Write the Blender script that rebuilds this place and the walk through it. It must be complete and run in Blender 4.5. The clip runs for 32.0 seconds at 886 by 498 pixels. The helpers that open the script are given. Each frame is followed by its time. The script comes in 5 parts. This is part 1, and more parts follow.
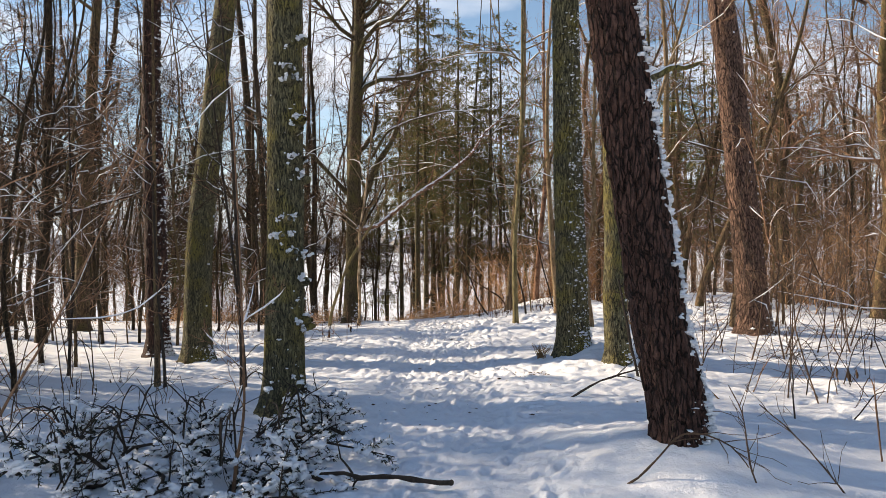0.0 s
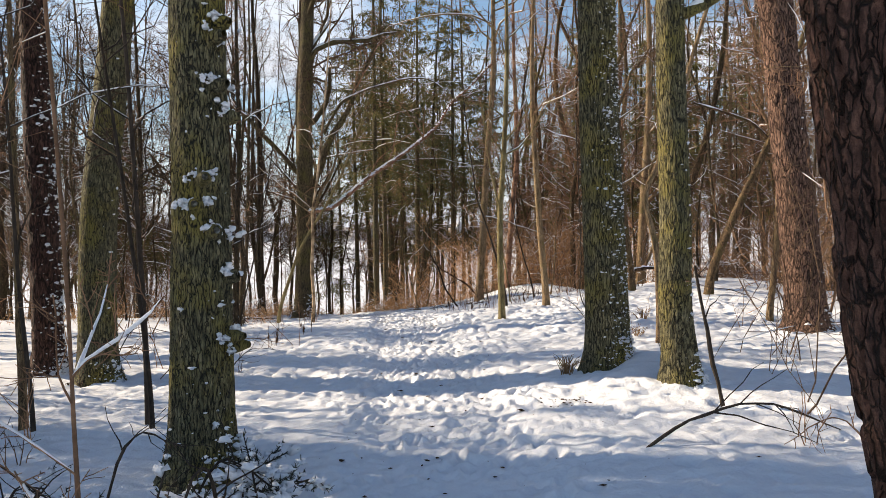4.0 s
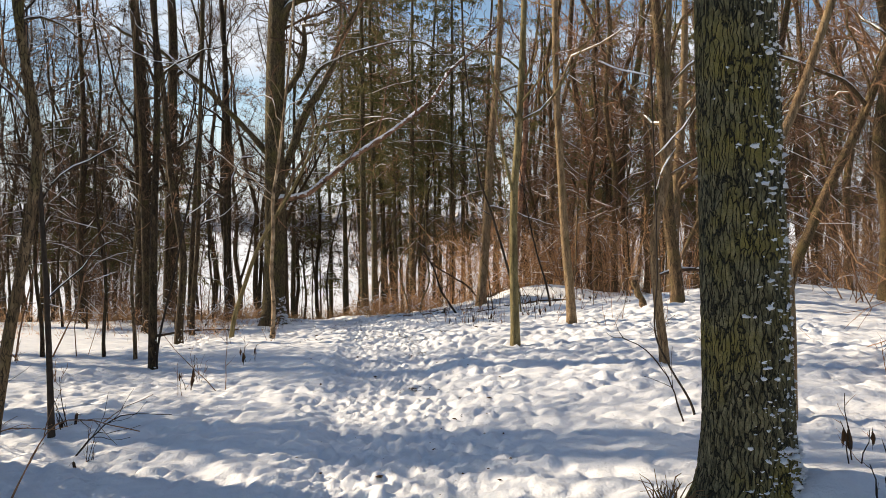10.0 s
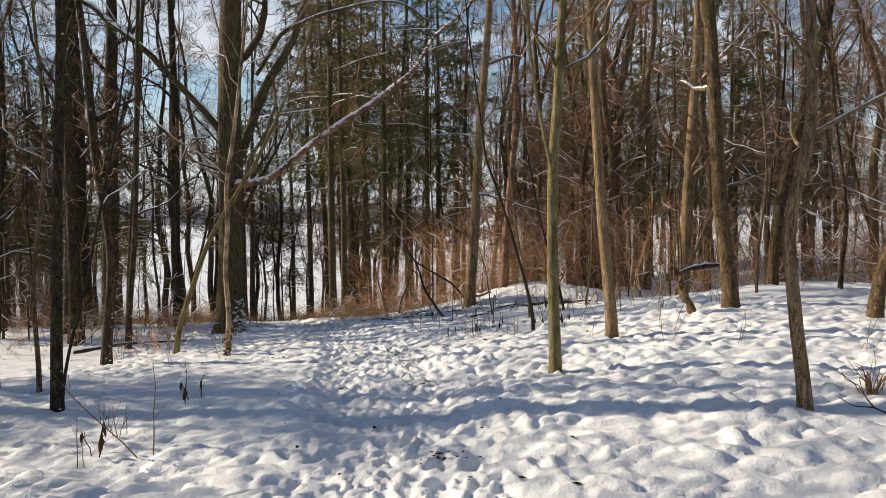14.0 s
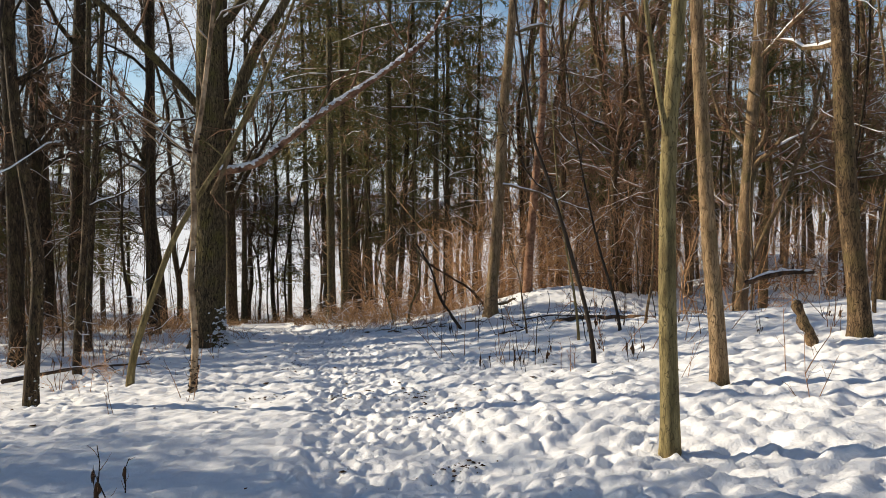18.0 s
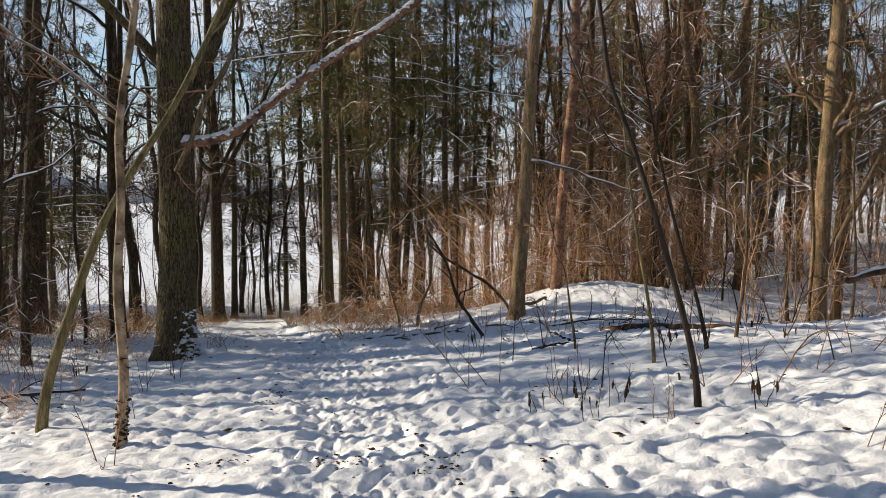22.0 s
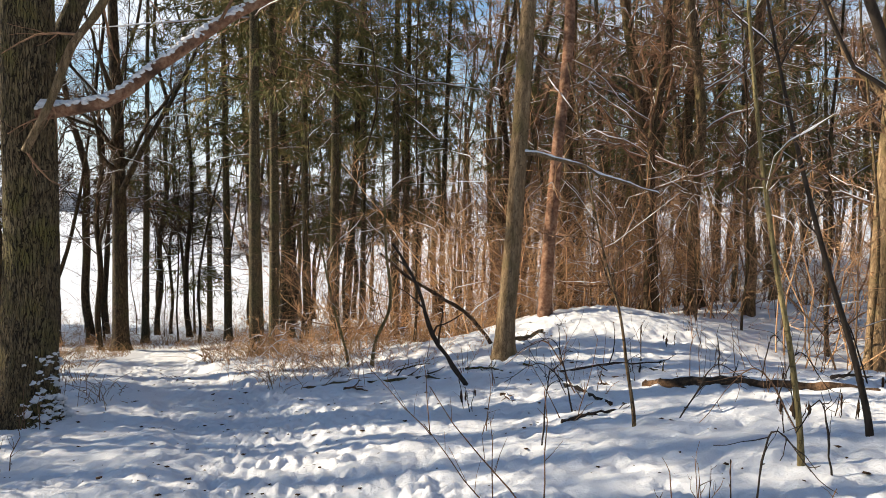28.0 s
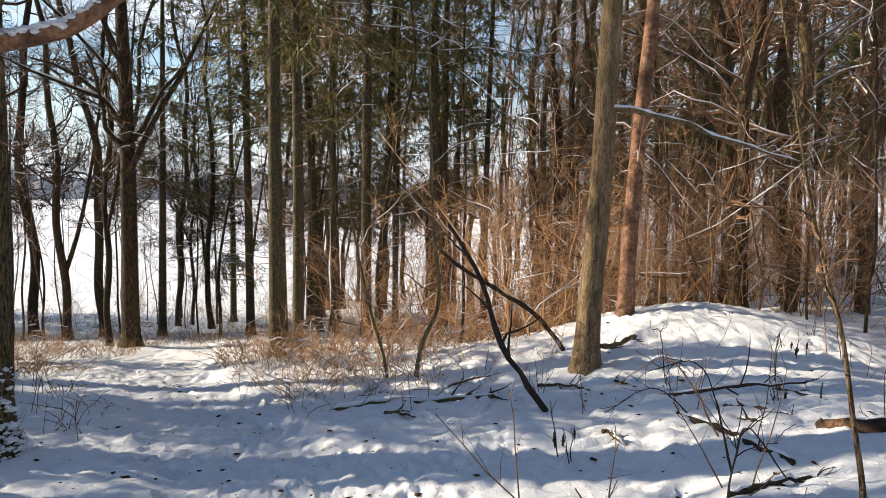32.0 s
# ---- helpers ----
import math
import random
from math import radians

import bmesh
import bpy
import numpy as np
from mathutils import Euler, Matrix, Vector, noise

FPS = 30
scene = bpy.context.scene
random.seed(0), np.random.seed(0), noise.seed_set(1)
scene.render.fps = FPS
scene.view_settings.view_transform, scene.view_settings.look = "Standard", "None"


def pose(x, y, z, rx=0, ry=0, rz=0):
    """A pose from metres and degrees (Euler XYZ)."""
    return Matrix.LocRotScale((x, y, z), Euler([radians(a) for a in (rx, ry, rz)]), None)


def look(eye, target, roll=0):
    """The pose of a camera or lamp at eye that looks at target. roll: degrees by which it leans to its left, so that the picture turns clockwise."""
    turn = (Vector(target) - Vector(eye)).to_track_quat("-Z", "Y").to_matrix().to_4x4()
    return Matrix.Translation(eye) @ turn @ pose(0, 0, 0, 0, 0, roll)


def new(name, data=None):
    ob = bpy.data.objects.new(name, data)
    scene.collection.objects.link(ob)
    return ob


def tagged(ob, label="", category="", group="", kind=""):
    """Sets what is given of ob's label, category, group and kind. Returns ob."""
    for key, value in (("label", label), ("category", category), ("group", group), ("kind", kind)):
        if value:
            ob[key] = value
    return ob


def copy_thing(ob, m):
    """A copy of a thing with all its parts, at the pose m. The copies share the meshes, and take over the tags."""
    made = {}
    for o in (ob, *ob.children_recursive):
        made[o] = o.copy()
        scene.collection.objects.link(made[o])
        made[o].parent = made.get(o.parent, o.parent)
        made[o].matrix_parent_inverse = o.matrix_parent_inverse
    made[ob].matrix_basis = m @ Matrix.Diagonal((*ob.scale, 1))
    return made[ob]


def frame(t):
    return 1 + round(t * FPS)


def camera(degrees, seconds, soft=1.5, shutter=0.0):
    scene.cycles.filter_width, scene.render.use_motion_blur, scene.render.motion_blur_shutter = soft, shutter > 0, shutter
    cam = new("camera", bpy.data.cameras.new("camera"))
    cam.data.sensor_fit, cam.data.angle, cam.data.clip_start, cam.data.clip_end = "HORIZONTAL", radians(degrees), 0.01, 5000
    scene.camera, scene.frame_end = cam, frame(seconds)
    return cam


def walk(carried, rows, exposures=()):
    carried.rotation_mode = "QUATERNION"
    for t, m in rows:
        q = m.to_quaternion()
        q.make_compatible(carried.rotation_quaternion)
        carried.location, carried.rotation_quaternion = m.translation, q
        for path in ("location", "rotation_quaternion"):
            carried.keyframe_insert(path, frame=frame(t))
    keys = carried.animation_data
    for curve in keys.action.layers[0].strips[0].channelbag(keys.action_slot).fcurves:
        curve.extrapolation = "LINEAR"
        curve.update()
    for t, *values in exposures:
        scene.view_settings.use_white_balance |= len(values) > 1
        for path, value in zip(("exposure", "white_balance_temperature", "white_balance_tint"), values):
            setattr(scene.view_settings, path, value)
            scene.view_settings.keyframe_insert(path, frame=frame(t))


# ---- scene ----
cam = camera(63.6, 32.0, soft=0.3)
PATH = [
    (0, (-0.000, -0.000, 1.549), (0.000, 2.000, 1.542), -0.03),
    (0.5, (-0.010, 0.302, 1.581), (-0.010, 2.302, 1.567), -0.18),
    (1, (-0.086, 0.638, 1.585), (-0.076, 2.638, 1.564), -0.22),
    (1.5, (-0.124, 0.923, 1.580), (-0.095, 2.923, 1.551), -0.13),
    (2, (-0.139, 1.236, 1.565), (-0.106, 3.236, 1.534), -0.15),
    (2.5, (-0.223, 1.516, 1.518), (-0.145, 3.514, 1.477), -0.09),
    (3, (-0.303, 1.785, 1.516), (-0.192, 3.781, 1.473), -0.10),
    (3.5, (-0.298, 2.115, 1.482), (-0.183, 4.111, 1.442), -0.33),
    (4, (-0.331, 2.431, 1.463), (-0.197, 4.426, 1.418), -0.61),
    (4.5, (-0.363, 2.763, 1.456), (-0.151, 4.751, 1.408), -0.54),
    (6.5, (-0.256, 3.929, 1.492), (-0.044, 5.916, 1.426), -0.56),
    (7, (-0.188, 4.178, 1.502), (0.020, 6.166, 1.442), -0.41),
    (7.5, (-0.174, 4.447, 1.489), (0.031, 6.436, 1.430), -0.47),
    (8, (-0.113, 4.655, 1.496), (0.086, 6.645, 1.438), -0.36),
    (8.5, (0.025, 4.911, 1.508), (0.190, 6.903, 1.450), -0.28),
    (9, (0.058, 5.109, 1.497), (0.200, 7.102, 1.429), -0.28),
    (9.5, (-0.008, 5.419, 1.520), (0.130, 7.414, 1.451), -0.23),
    (10, (-0.020, 5.692, 1.512), (0.115, 7.686, 1.440), -0.27),
    (10.5, (-0.009, 5.977, 1.522), (0.126, 7.971, 1.447), -0.24),
    (11, (-0.096, 6.273, 1.501), (0.042, 8.267, 1.427), -0.23),
    (11.5, (-0.186, 6.584, 1.510), (-0.044, 8.577, 1.436), -0.32),
    (12, (-0.194, 6.868, 1.493), (-0.051, 8.862, 1.419), -0.29),
    (12.5, (-0.257, 7.151, 1.473), (-0.104, 9.143, 1.394), -0.31),
    (13, (-0.357, 7.469, 1.463), (-0.123, 9.454, 1.380), -0.33),
    (13.5, (-0.359, 7.764, 1.432), (-0.116, 9.747, 1.346), -0.33),
    (14, (-0.365, 8.045, 1.440), (-0.121, 10.028, 1.348), -0.34),
    (14.5, (-0.411, 8.355, 1.441), (-0.163, 10.337, 1.346), -0.37),
    (16.5, (-0.367, 9.493, 1.479), (-0.118, 11.475, 1.369), -0.13),
    (17, (-0.344, 9.792, 1.478), (-0.097, 11.774, 1.366), 0.06),
    (17.5, (-0.392, 10.105, 1.461), (-0.146, 12.086, 1.348), 0.12),
    (18, (-0.427, 10.393, 1.473), (-0.181, 12.375, 1.360), 0.05),
    (18.5, (-0.378, 10.678, 1.472), (-0.133, 12.659, 1.358), 0.04),
    (19, (-0.387, 10.958, 1.450), (-0.142, 12.940, 1.332), 0.05),
    (19.5, (-0.429, 11.275, 1.439), (-0.180, 13.256, 1.320), -0.10),
    (20, (-0.384, 11.576, 1.405), (-0.136, 13.556, 1.281), -0.02),
    (20.5, (-0.384, 11.859, 1.402), (-0.137, 13.839, 1.268), -0.04),
    (21, (-0.432, 12.160, 1.394), (-0.184, 14.140, 1.255), 0.01),
    (21.5, (-0.404, 12.429, 1.371), (-0.157, 14.409, 1.228), 0.01),
    (22, (-0.389, 12.709, 1.385), (-0.147, 14.688, 1.235), -0.04),
    (22.5, (-0.466, 13.003, 1.373), (-0.223, 14.982, 1.212), 0.04),
    (23, (-0.460, 13.262, 1.359), (-0.218, 15.239, 1.186), 0.12),
    (23.5, (-0.422, 13.547, 1.372), (-0.182, 15.523, 1.188), -0.03),
    (24, (-0.485, 13.827, 1.352), (-0.240, 15.803, 1.160), 0.02),
    (24.5, (-0.481, 14.058, 1.317), (-0.235, 16.033, 1.120), 0.18),
    (25, (-0.427, 14.311, 1.318), (-0.180, 16.285, 1.117), 0.10),
    (25.5, (-0.452, 14.543, 1.300), (-0.108, 16.504, 1.110), 0.25),
    (27.5, (-0.484, 15.325, 1.268), (-0.059, 17.275, 1.135), 0.67),
    (28, (-0.426, 15.567, 1.228), (-0.004, 17.519, 1.115), 0.71),
    (28.5, (-0.397, 15.809, 1.219), (0.022, 17.761, 1.110), 0.90),
    (29, (-0.428, 16.069, 1.202), (-0.010, 18.021, 1.091), 0.98),
    (29.5, (-0.397, 16.293, 1.178), (0.017, 18.246, 1.064), 1.00),
    (30, (-0.347, 16.538, 1.174), (0.060, 18.492, 1.055), 0.92),
    (30.5, (-0.394, 16.782, 1.136), (0.010, 18.737, 1.008), 0.90),
    (31, (-0.407, 16.998, 1.125), (-0.009, 18.953, 0.994), 0.94),
    (31.5, (-0.363, 17.239, 1.106), (0.011, 19.199, 0.967), 0.74),
    (32, (-0.390, 17.494, 1.079), (-0.043, 19.458, 0.929), 0.59),
]
walk(cam, [(t, look(eye, target, roll)) for t, eye, target, roll in PATH],
     [(0, 0.76, 7350, 14), (5, 0.78, 7300, 13), (10, 0.66, 7400, 12), (13, 0.38, 7250, 11), (17, 0.42, 7100, 10), (20, 0.34, 7000, 10), (22.5, 0.36, 6950, 10),
      (25, 0.62, 7000, 10), (28, 0.84, 7000, 10), (30, 0.86, 7000, 10), (32, 0.8, 7000, 10)])

# ---- light ----
SUN_EL, SUN_FROM = radians(25.5), Vector((-0.92, 0.395, 0)).normalized()
to_sun = SUN_FROM * math.cos(SUN_EL) + Vector((0, 0, math.sin(SUN_EL)))
sun = new("sun", bpy.data.lights.new("sun", "SUN"))
sun.data.energy, sun.data.angle, sun.data.color = 5.0, radians(0.55), (1.0, 0.895, 0.73)
sun.rotation_euler = to_sun.to_track_quat("Z", "Y").to_euler()
world = bpy.data.worlds.new("winter_sky")
scene.world = world
world.use_nodes = True
wn, wl = world.node_tree.nodes, world.node_tree.links
sky = wn.new("ShaderNodeTexSky")
sky.sky_type, sky.sun_disc = "NISHITA", False
sky.sun_elevation, sky.sun_rotation = SUN_EL, math.atan2(SUN_FROM.x, SUN_FROM.y)
sky.air_density, sky.dust_density, sky.ozone_density = 1.2, 0.1, 4.0
# broken white cloud, closed towards the horizon, open blue overhead
wtc, wmap = wn.new("ShaderNodeTexCoord"), wn.new("ShaderNodeMapping")
wmap.inputs["Scale"].default_value = (1.0, 1.0, 2.6)
wnoise, wramp = wn.new("ShaderNodeTexNoise"), wn.new("ShaderNodeValToRGB")
wnoise.inputs["Scale"].default_value, wnoise.inputs["Detail"].default_value = 3.4, 8.0
wramp.color_ramp.elements[0].position, wramp.color_ramp.elements[1].position = 0.47, 0.64
wsep, wlow, wthin, wboth, wmax, wmix = (wn.new("ShaderNode" + k) for k in ("SeparateXYZ", "MapRange", "MapRange", "Math", "Math", "Mix"))
wlow.inputs["From Min"].default_value, wlow.inputs["From Max"].default_value = 0.18, 0.0
wthin.inputs["From Min"].default_value, wthin.inputs["From Max"].default_value = 0.25, 0.7
wthin.inputs["To Min"].default_value, wthin.inputs["To Max"].default_value = 0.95, 0.0
wboth.operation, wmax.operation, wmix.data_type = "MULTIPLY", "MAXIMUM", "RGBA"
wmix.inputs["B"].default_value = (5.5, 6.2, 7.3, 1)
wl.new(wtc.outputs["Generated"], wmap.inputs["Vector"])
wl.new(wmap.outputs["Vector"], wnoise.inputs["Vector"])
wl.new(wnoise.outputs["Fac"], wramp.inputs["Fac"])
wl.new(wtc.outputs["Generated"], wsep.inputs["Vector"])
wl.new(wsep.outputs["Z"], wlow.inputs["Value"])
wl.new(wsep.outputs["Z"], wthin.inputs["Value"])
wl.new(wramp.outputs["Color"], wboth.inputs[0])
wl.new(wthin.outputs["Result"], wboth.inputs[1])
wl.new(wboth.outputs["Value"], wmax.inputs[0])
wl.new(wlow.outputs["Result"], wmax.inputs[1])
wl.new(wmax.outputs["Value"], wmix.inputs["Factor"])
wl.new(sky.outputs["Color"], wmix.inputs["A"])
wl.new(wmix.outputs["Result"], wn["Background"].inputs["Color"])
wn["Background"].inputs["Strength"].default_value = 0.098


# ---- materials ----
def material(name, colours, scale=(8, 8, 2), detail=6.0, rough=0.85, bump=0.3, depth=0.01, fine=60.0,
             moss=None, moss_at=0.5, vary=0.25, spec=0.2, cracks=None, groove=3.0, grain=1.0, sway=(0.06, 0.06, 0.1)):
    """Noise between colours (dark to light) at two scales, patches of a second colour, bump and a change from piece to piece."""
    m = bpy.data.materials.new(name)
    m.use_nodes = True
    n, l = m.node_tree.nodes, m.node_tree.links
    p = n["Principled BSDF"]
    p.inputs["Roughness"].default_value = rough
    p.inputs["Specular IOR Level"].default_value = spec
    tc, mp = n.new("ShaderNodeTexCoord"), n.new("ShaderNodeMapping")
    mp.inputs["Scale"].default_value = scale
    l.new(tc.outputs["Object"], mp.inputs["Vector"])
    a = n.new("ShaderNodeTexNoise")
    a.inputs["Scale"].default_value, a.inputs["Detail"].default_value = 1.0, detail
    a.inputs["Roughness"].default_value = 0.65
    l.new(mp.outputs["Vector"], a.inputs["Vector"])
    r = n.new("ShaderNodeValToRGB")
    for k, c in enumerate(colours):
        e = r.color_ramp.elements[k] if k < 2 else r.color_ramp.elements.new(0.5)
        e.color = (*c, 1)
    step = 0.36 / max(1, len(colours) - 1)
    order = sorted(r.color_ramp.elements, key=lambda e: e.position)
    for k, c in enumerate(colours):
        order[k].color, order[k].position = (*c, 1), 0.32 + step * k
    l.new(a.outputs["Fac"], r.inputs["Fac"])
    colour = r.outputs["Color"]
    if moss:
        b, br, mx = n.new("ShaderNodeTexNoise"), n.new("ShaderNodeValToRGB"), n.new("ShaderNodeMix")
        b.inputs["Scale"].default_value, b.inputs["Detail"].default_value = 3.0, 5.0
        br.color_ramp.elements[0].position, br.color_ramp.elements[1].position = moss_at - 0.1, moss_at + 0.1
        mx.data_type = "RGBA"
        mx.inputs["B"].default_value = (*moss, 1)
        l.new(tc.outputs["Object"], b.inputs["Vector"])
        l.new(b.outputs["Fac"], br.inputs["Fac"])
        l.new(br.outputs["Color"], mx.inputs["Factor"])
        l.new(colour, mx.inputs["A"])
        colour = mx.outputs["Result"]
    crack = None
    if cracks:
        wide, high, gap, tint = cracks
        cm, wob, wv, vo, cr, fx = (n.new("ShaderNode" + k) for k in ("Mapping", "TexNoise", "VectorMath", "TexVoronoi", "ValToRGB", "Mix"))
        cm.inputs["Scale"].default_value = (wide, wide, high)
        wob.inputs["Scale"].default_value, wob.inputs["Detail"].default_value = 16.0, 5.0
        wv.operation = "MULTIPLY_ADD"
        wv.inputs[1].default_value = sway
        vo.feature = "DISTANCE_TO_EDGE"
        vo.inputs["Scale"].default_value = 1.0
        cr.color_ramp.elements[0].position, cr.color_ramp.elements[1].position = 0.0, gap
        cr.color_ramp.interpolation = "EASE"
        fx.data_type = "RGBA"
        fx.inputs["A"].default_value = (*tint, 1)
        l.new(tc.outputs["Object"], wob.inputs["Vector"])
        l.new(wob.outputs["Color"], wv.inputs[0])
        l.new(tc.outputs["Object"], wv.inputs[2])
        l.new(wv.outputs["Vector"], cm.inputs["Vector"])
        l.new(cm.outputs["Vector"], vo.inputs["Vector"])
        l.new(vo.outputs["Distance"], cr.inputs["Fac"])
        l.new(cr.outputs["Color"], fx.inputs["Factor"])
        l.new(colour, fx.inputs["B"])
        colour, crack = fx.outputs["Result"], cr.outputs["Color"]
    if vary:
        oi, mr, hs = n.new("ShaderNodeObjectInfo"), n.new("ShaderNodeMapRange"), n.new("ShaderNodeHueSaturation")
        mr.inputs["To Min"].default_value, mr.inputs["To Max"].default_value = 1 - vary, 1 + vary
        l.new(oi.outputs["Random"], mr.inputs["Value"])
        l.new(mr.outputs["Result"], hs.inputs["Value"])
        l.new(colour, hs.inputs["Color"])
        colour = hs.outputs["Color"]
    l.new(colour, p.inputs["Base Color"])
    f, bp = n.new("ShaderNodeTexNoise"), n.new("ShaderNodeBump")
    f.inputs["Scale"].default_value, f.inputs["Detail"].default_value = fine, 4.0
    add = n.new("ShaderNodeMath")
    add.operation = "MULTIPLY_ADD"
    add.inputs[1].default_value = grain
    l.new(tc.outputs["Object"], f.inputs["Vector"])
    l.new(f.outputs["Fac"], add.inputs[0])
    l.new(a.outputs["Fac"], add.inputs[2])
    if crack:
        deep = n.new("ShaderNodeMath")
        deep.operation = "MULTIPLY_ADD"
        deep.inputs[1].default_value = groove
        l.new(crack, deep.inputs[0])
        l.new(add.outputs["Value"], deep.inputs[2])
        add = deep
    bp.inputs["Strength"].default_value, bp.inputs["Distance"].default_value = bump, depth
    l.new(add.outputs["Value"], bp.inputs["Height"])
    l.new(bp.outputs["Normal"], p.inputs["Normal"])
    return m


SNOW = material("snow", [(0.74, 0.76, 0.8), (0.8, 0.815, 0.84)], (13, 13, 13), detail=3.5, rough=0.6, bump=0.65, depth=0.026, fine=70, grain=0.13, vary=0, spec=0.2)
OAK = material("oak_bark", [(0.05, 0.045, 0.027), (0.14, 0.126, 0.07), (0.26, 0.228, 0.13)], (34, 34, 16), bump=1.0, depth=0.016, moss=(0.22, 0.18, 0.05), moss_at=0.56, vary=0.1, cracks=(50, 5.5, 0.1, (0.036, 0.034, 0.024)), groove=2.6, sway=(0.04, 0.04, 0.08))
OLD_OAK = material("old_oak_bark", [(0.052, 0.038, 0.021), (0.128, 0.095, 0.052), (0.225, 0.17, 0.096)], (30, 30, 14), bump=1.0, depth=0.016, moss=(0.14, 0.118, 0.04), moss_at=0.57, vary=0.1, cracks=(42, 3.2, 0.1, (0.03, 0.022, 0.013)), groove=2.6, sway=(0.04, 0.04, 0.08))
PINE = material("pine_bark", [(0.026, 0.014, 0.011), (0.066, 0.034, 0.026), (0.14, 0.076, 0.058)], (40, 40, 14), bump=1.0, depth=0.015, vary=0.1, cracks=(30, 5, 0.1, (0.02, 0.013, 0.01)), groove=3.0, sway=(0.04, 0.04, 0.08))
RED_PINE = material("reddish_pine_bark", [(0.055, 0.031, 0.023), (0.15, 0.088, 0.064), (0.28, 0.168, 0.122)], (40, 40, 14), bump=1.0, depth=0.015, vary=0.1, cracks=(30, 6, 0.1, (0.035, 0.02, 0.015)), groove=3.0, sway=(0.04, 0.04, 0.08))
BEECH = material("beech_bark", [(0.1, 0.08, 0.036), (0.215, 0.172, 0.08), (0.34, 0.272, 0.135)], (20, 20, 4), bump=1.0, depth=0.006, moss=(0.12, 0.085, 0.04), moss_at=0.62, vary=0.15, cracks=(46, 5, 0.05, (0.085, 0.066, 0.034)), groove=0.8, sway=(0.05, 0.05, 0.1))
TAN = material("tan_bark", [(0.13, 0.082, 0.044), (0.29, 0.195, 0.11), (0.43, 0.305, 0.18)], (24, 24, 5), bump=1.0, depth=0.008, moss=(0.17, 0.13, 0.06), moss_at=0.6, vary=0.15, cracks=(60, 7, 0.07, (0.1, 0.065, 0.037)), groove=1.2, sway=(0.05, 0.05, 0.1))
FOXY = material("foxy_bark", [(0.11, 0.05, 0.03), (0.27, 0.14, 0.085), (0.4, 0.25, 0.165)], (17, 17, 17), bump=1.0, depth=0.012, moss=(0.08, 0.045, 0.03), moss_at=0.6, vary=0.1)
BIRCH = material("birch_bark", [(0.12, 0.075, 0.04), (0.36, 0.255, 0.16), (0.54, 0.42, 0.29)], (13, 13, 8), bump=0.9, depth=0.006, moss=(0.06, 0.038, 0.022), moss_at=0.57, vary=0.1)
# kept dark: shaded sides and silhouettes against the light put into the colour
ALDER = material("backlit_alder_bark", [(0.02, 0.0135, 0.008), (0.062, 0.042, 0.024), (0.145, 0.1, 0.057)], (26, 26, 8), bump=0.9, depth=0.006, moss=(0.075, 0.062, 0.025), moss_at=0.6, vary=0.25, cracks=(50, 6, 0.1, (0.011, 0.008, 0.0055)), groove=2.0)
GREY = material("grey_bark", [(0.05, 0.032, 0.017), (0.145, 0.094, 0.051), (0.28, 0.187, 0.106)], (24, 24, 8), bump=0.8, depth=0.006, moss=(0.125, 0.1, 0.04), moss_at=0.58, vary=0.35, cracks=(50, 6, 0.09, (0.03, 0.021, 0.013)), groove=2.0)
SPRUCE = material("spruce_bark", [(0.052, 0.039, 0.022), (0.14, 0.107, 0.06), (0.26, 0.2, 0.114)], (26, 26, 12), bump=0.6, depth=0.006, moss=(0.115, 0.11, 0.048), moss_at=0.56, vary=0.3, cracks=(50, 26, 0.2, (0.03, 0.023, 0.014)), groove=1.5)
DARK = material("dark_stem", [(0.022, 0.016, 0.012), (0.06, 0.045, 0.034)], (30, 30, 12), bump=0.4, depth=0.004, vary=0.3)
# darker copy of the twig colour, painted as a silhouette against the sky
BACKLIT_TWIG = material("backlit_twig", [(0.03, 0.018, 0.011), (0.13, 0.08, 0.046)], (9, 9, 9), bump=0.1, depth=0.002, vary=0.4)
TWIG = material("twig", [(0.1, 0.055, 0.032), (0.36, 0.205, 0.122)], (9, 9, 9), bump=0.1, depth=0.002, vary=0.4)
STEM = material("brown_stem", [(0.05, 0.03, 0.02), (0.16, 0.1, 0.062)], (16, 16, 8), bump=0.2, depth=0.002, vary=0.3)
# brightened past bare stems' own brown: the thicket's sunlit look put into the colour
RUST = material("sunlit_rusty_twig", [(0.32, 0.165, 0.08), (0.74, 0.45, 0.24)], (4, 4, 4), bump=0.1, depth=0.002, vary=0.4)
NEEDLE = material("needles", [(0.045, 0.054, 0.018), (0.13, 0.122, 0.042), (0.27, 0.185, 0.075)], (1.3, 1.3, 1.3), bump=0.1, depth=0.002, vary=0.3)
BOUGH = material("dark_needles", [(0.02, 0.024, 0.017), (0.05, 0.055, 0.036)], (6, 6, 6), bump=0.1, depth=0.002, vary=0.3)
GRASS = material("dry_grass", [(0.14, 0.08, 0.04), (0.36, 0.22, 0.11)], (3, 3, 3), bump=0.1, depth=0.002, vary=0.1)
LEAF = material("dead_leaf", [(0.025, 0.015, 0.009), (0.1, 0.05, 0.022)], (14, 14, 14), bump=0.2, depth=0.002, vary=0.3)
COPPER = material("copper_leaf", [(0.13, 0.05, 0.018), (0.32, 0.14, 0.05)], (3, 3, 3), bump=0.1, depth=0.002, vary=0.2)
WOOD = material("bare_wood", [(0.028, 0.018, 0.012), (0.085, 0.052, 0.031), (0.3, 0.17, 0.095)], (11, 11, 11), bump=1.0, depth=0.02, vary=0.15)
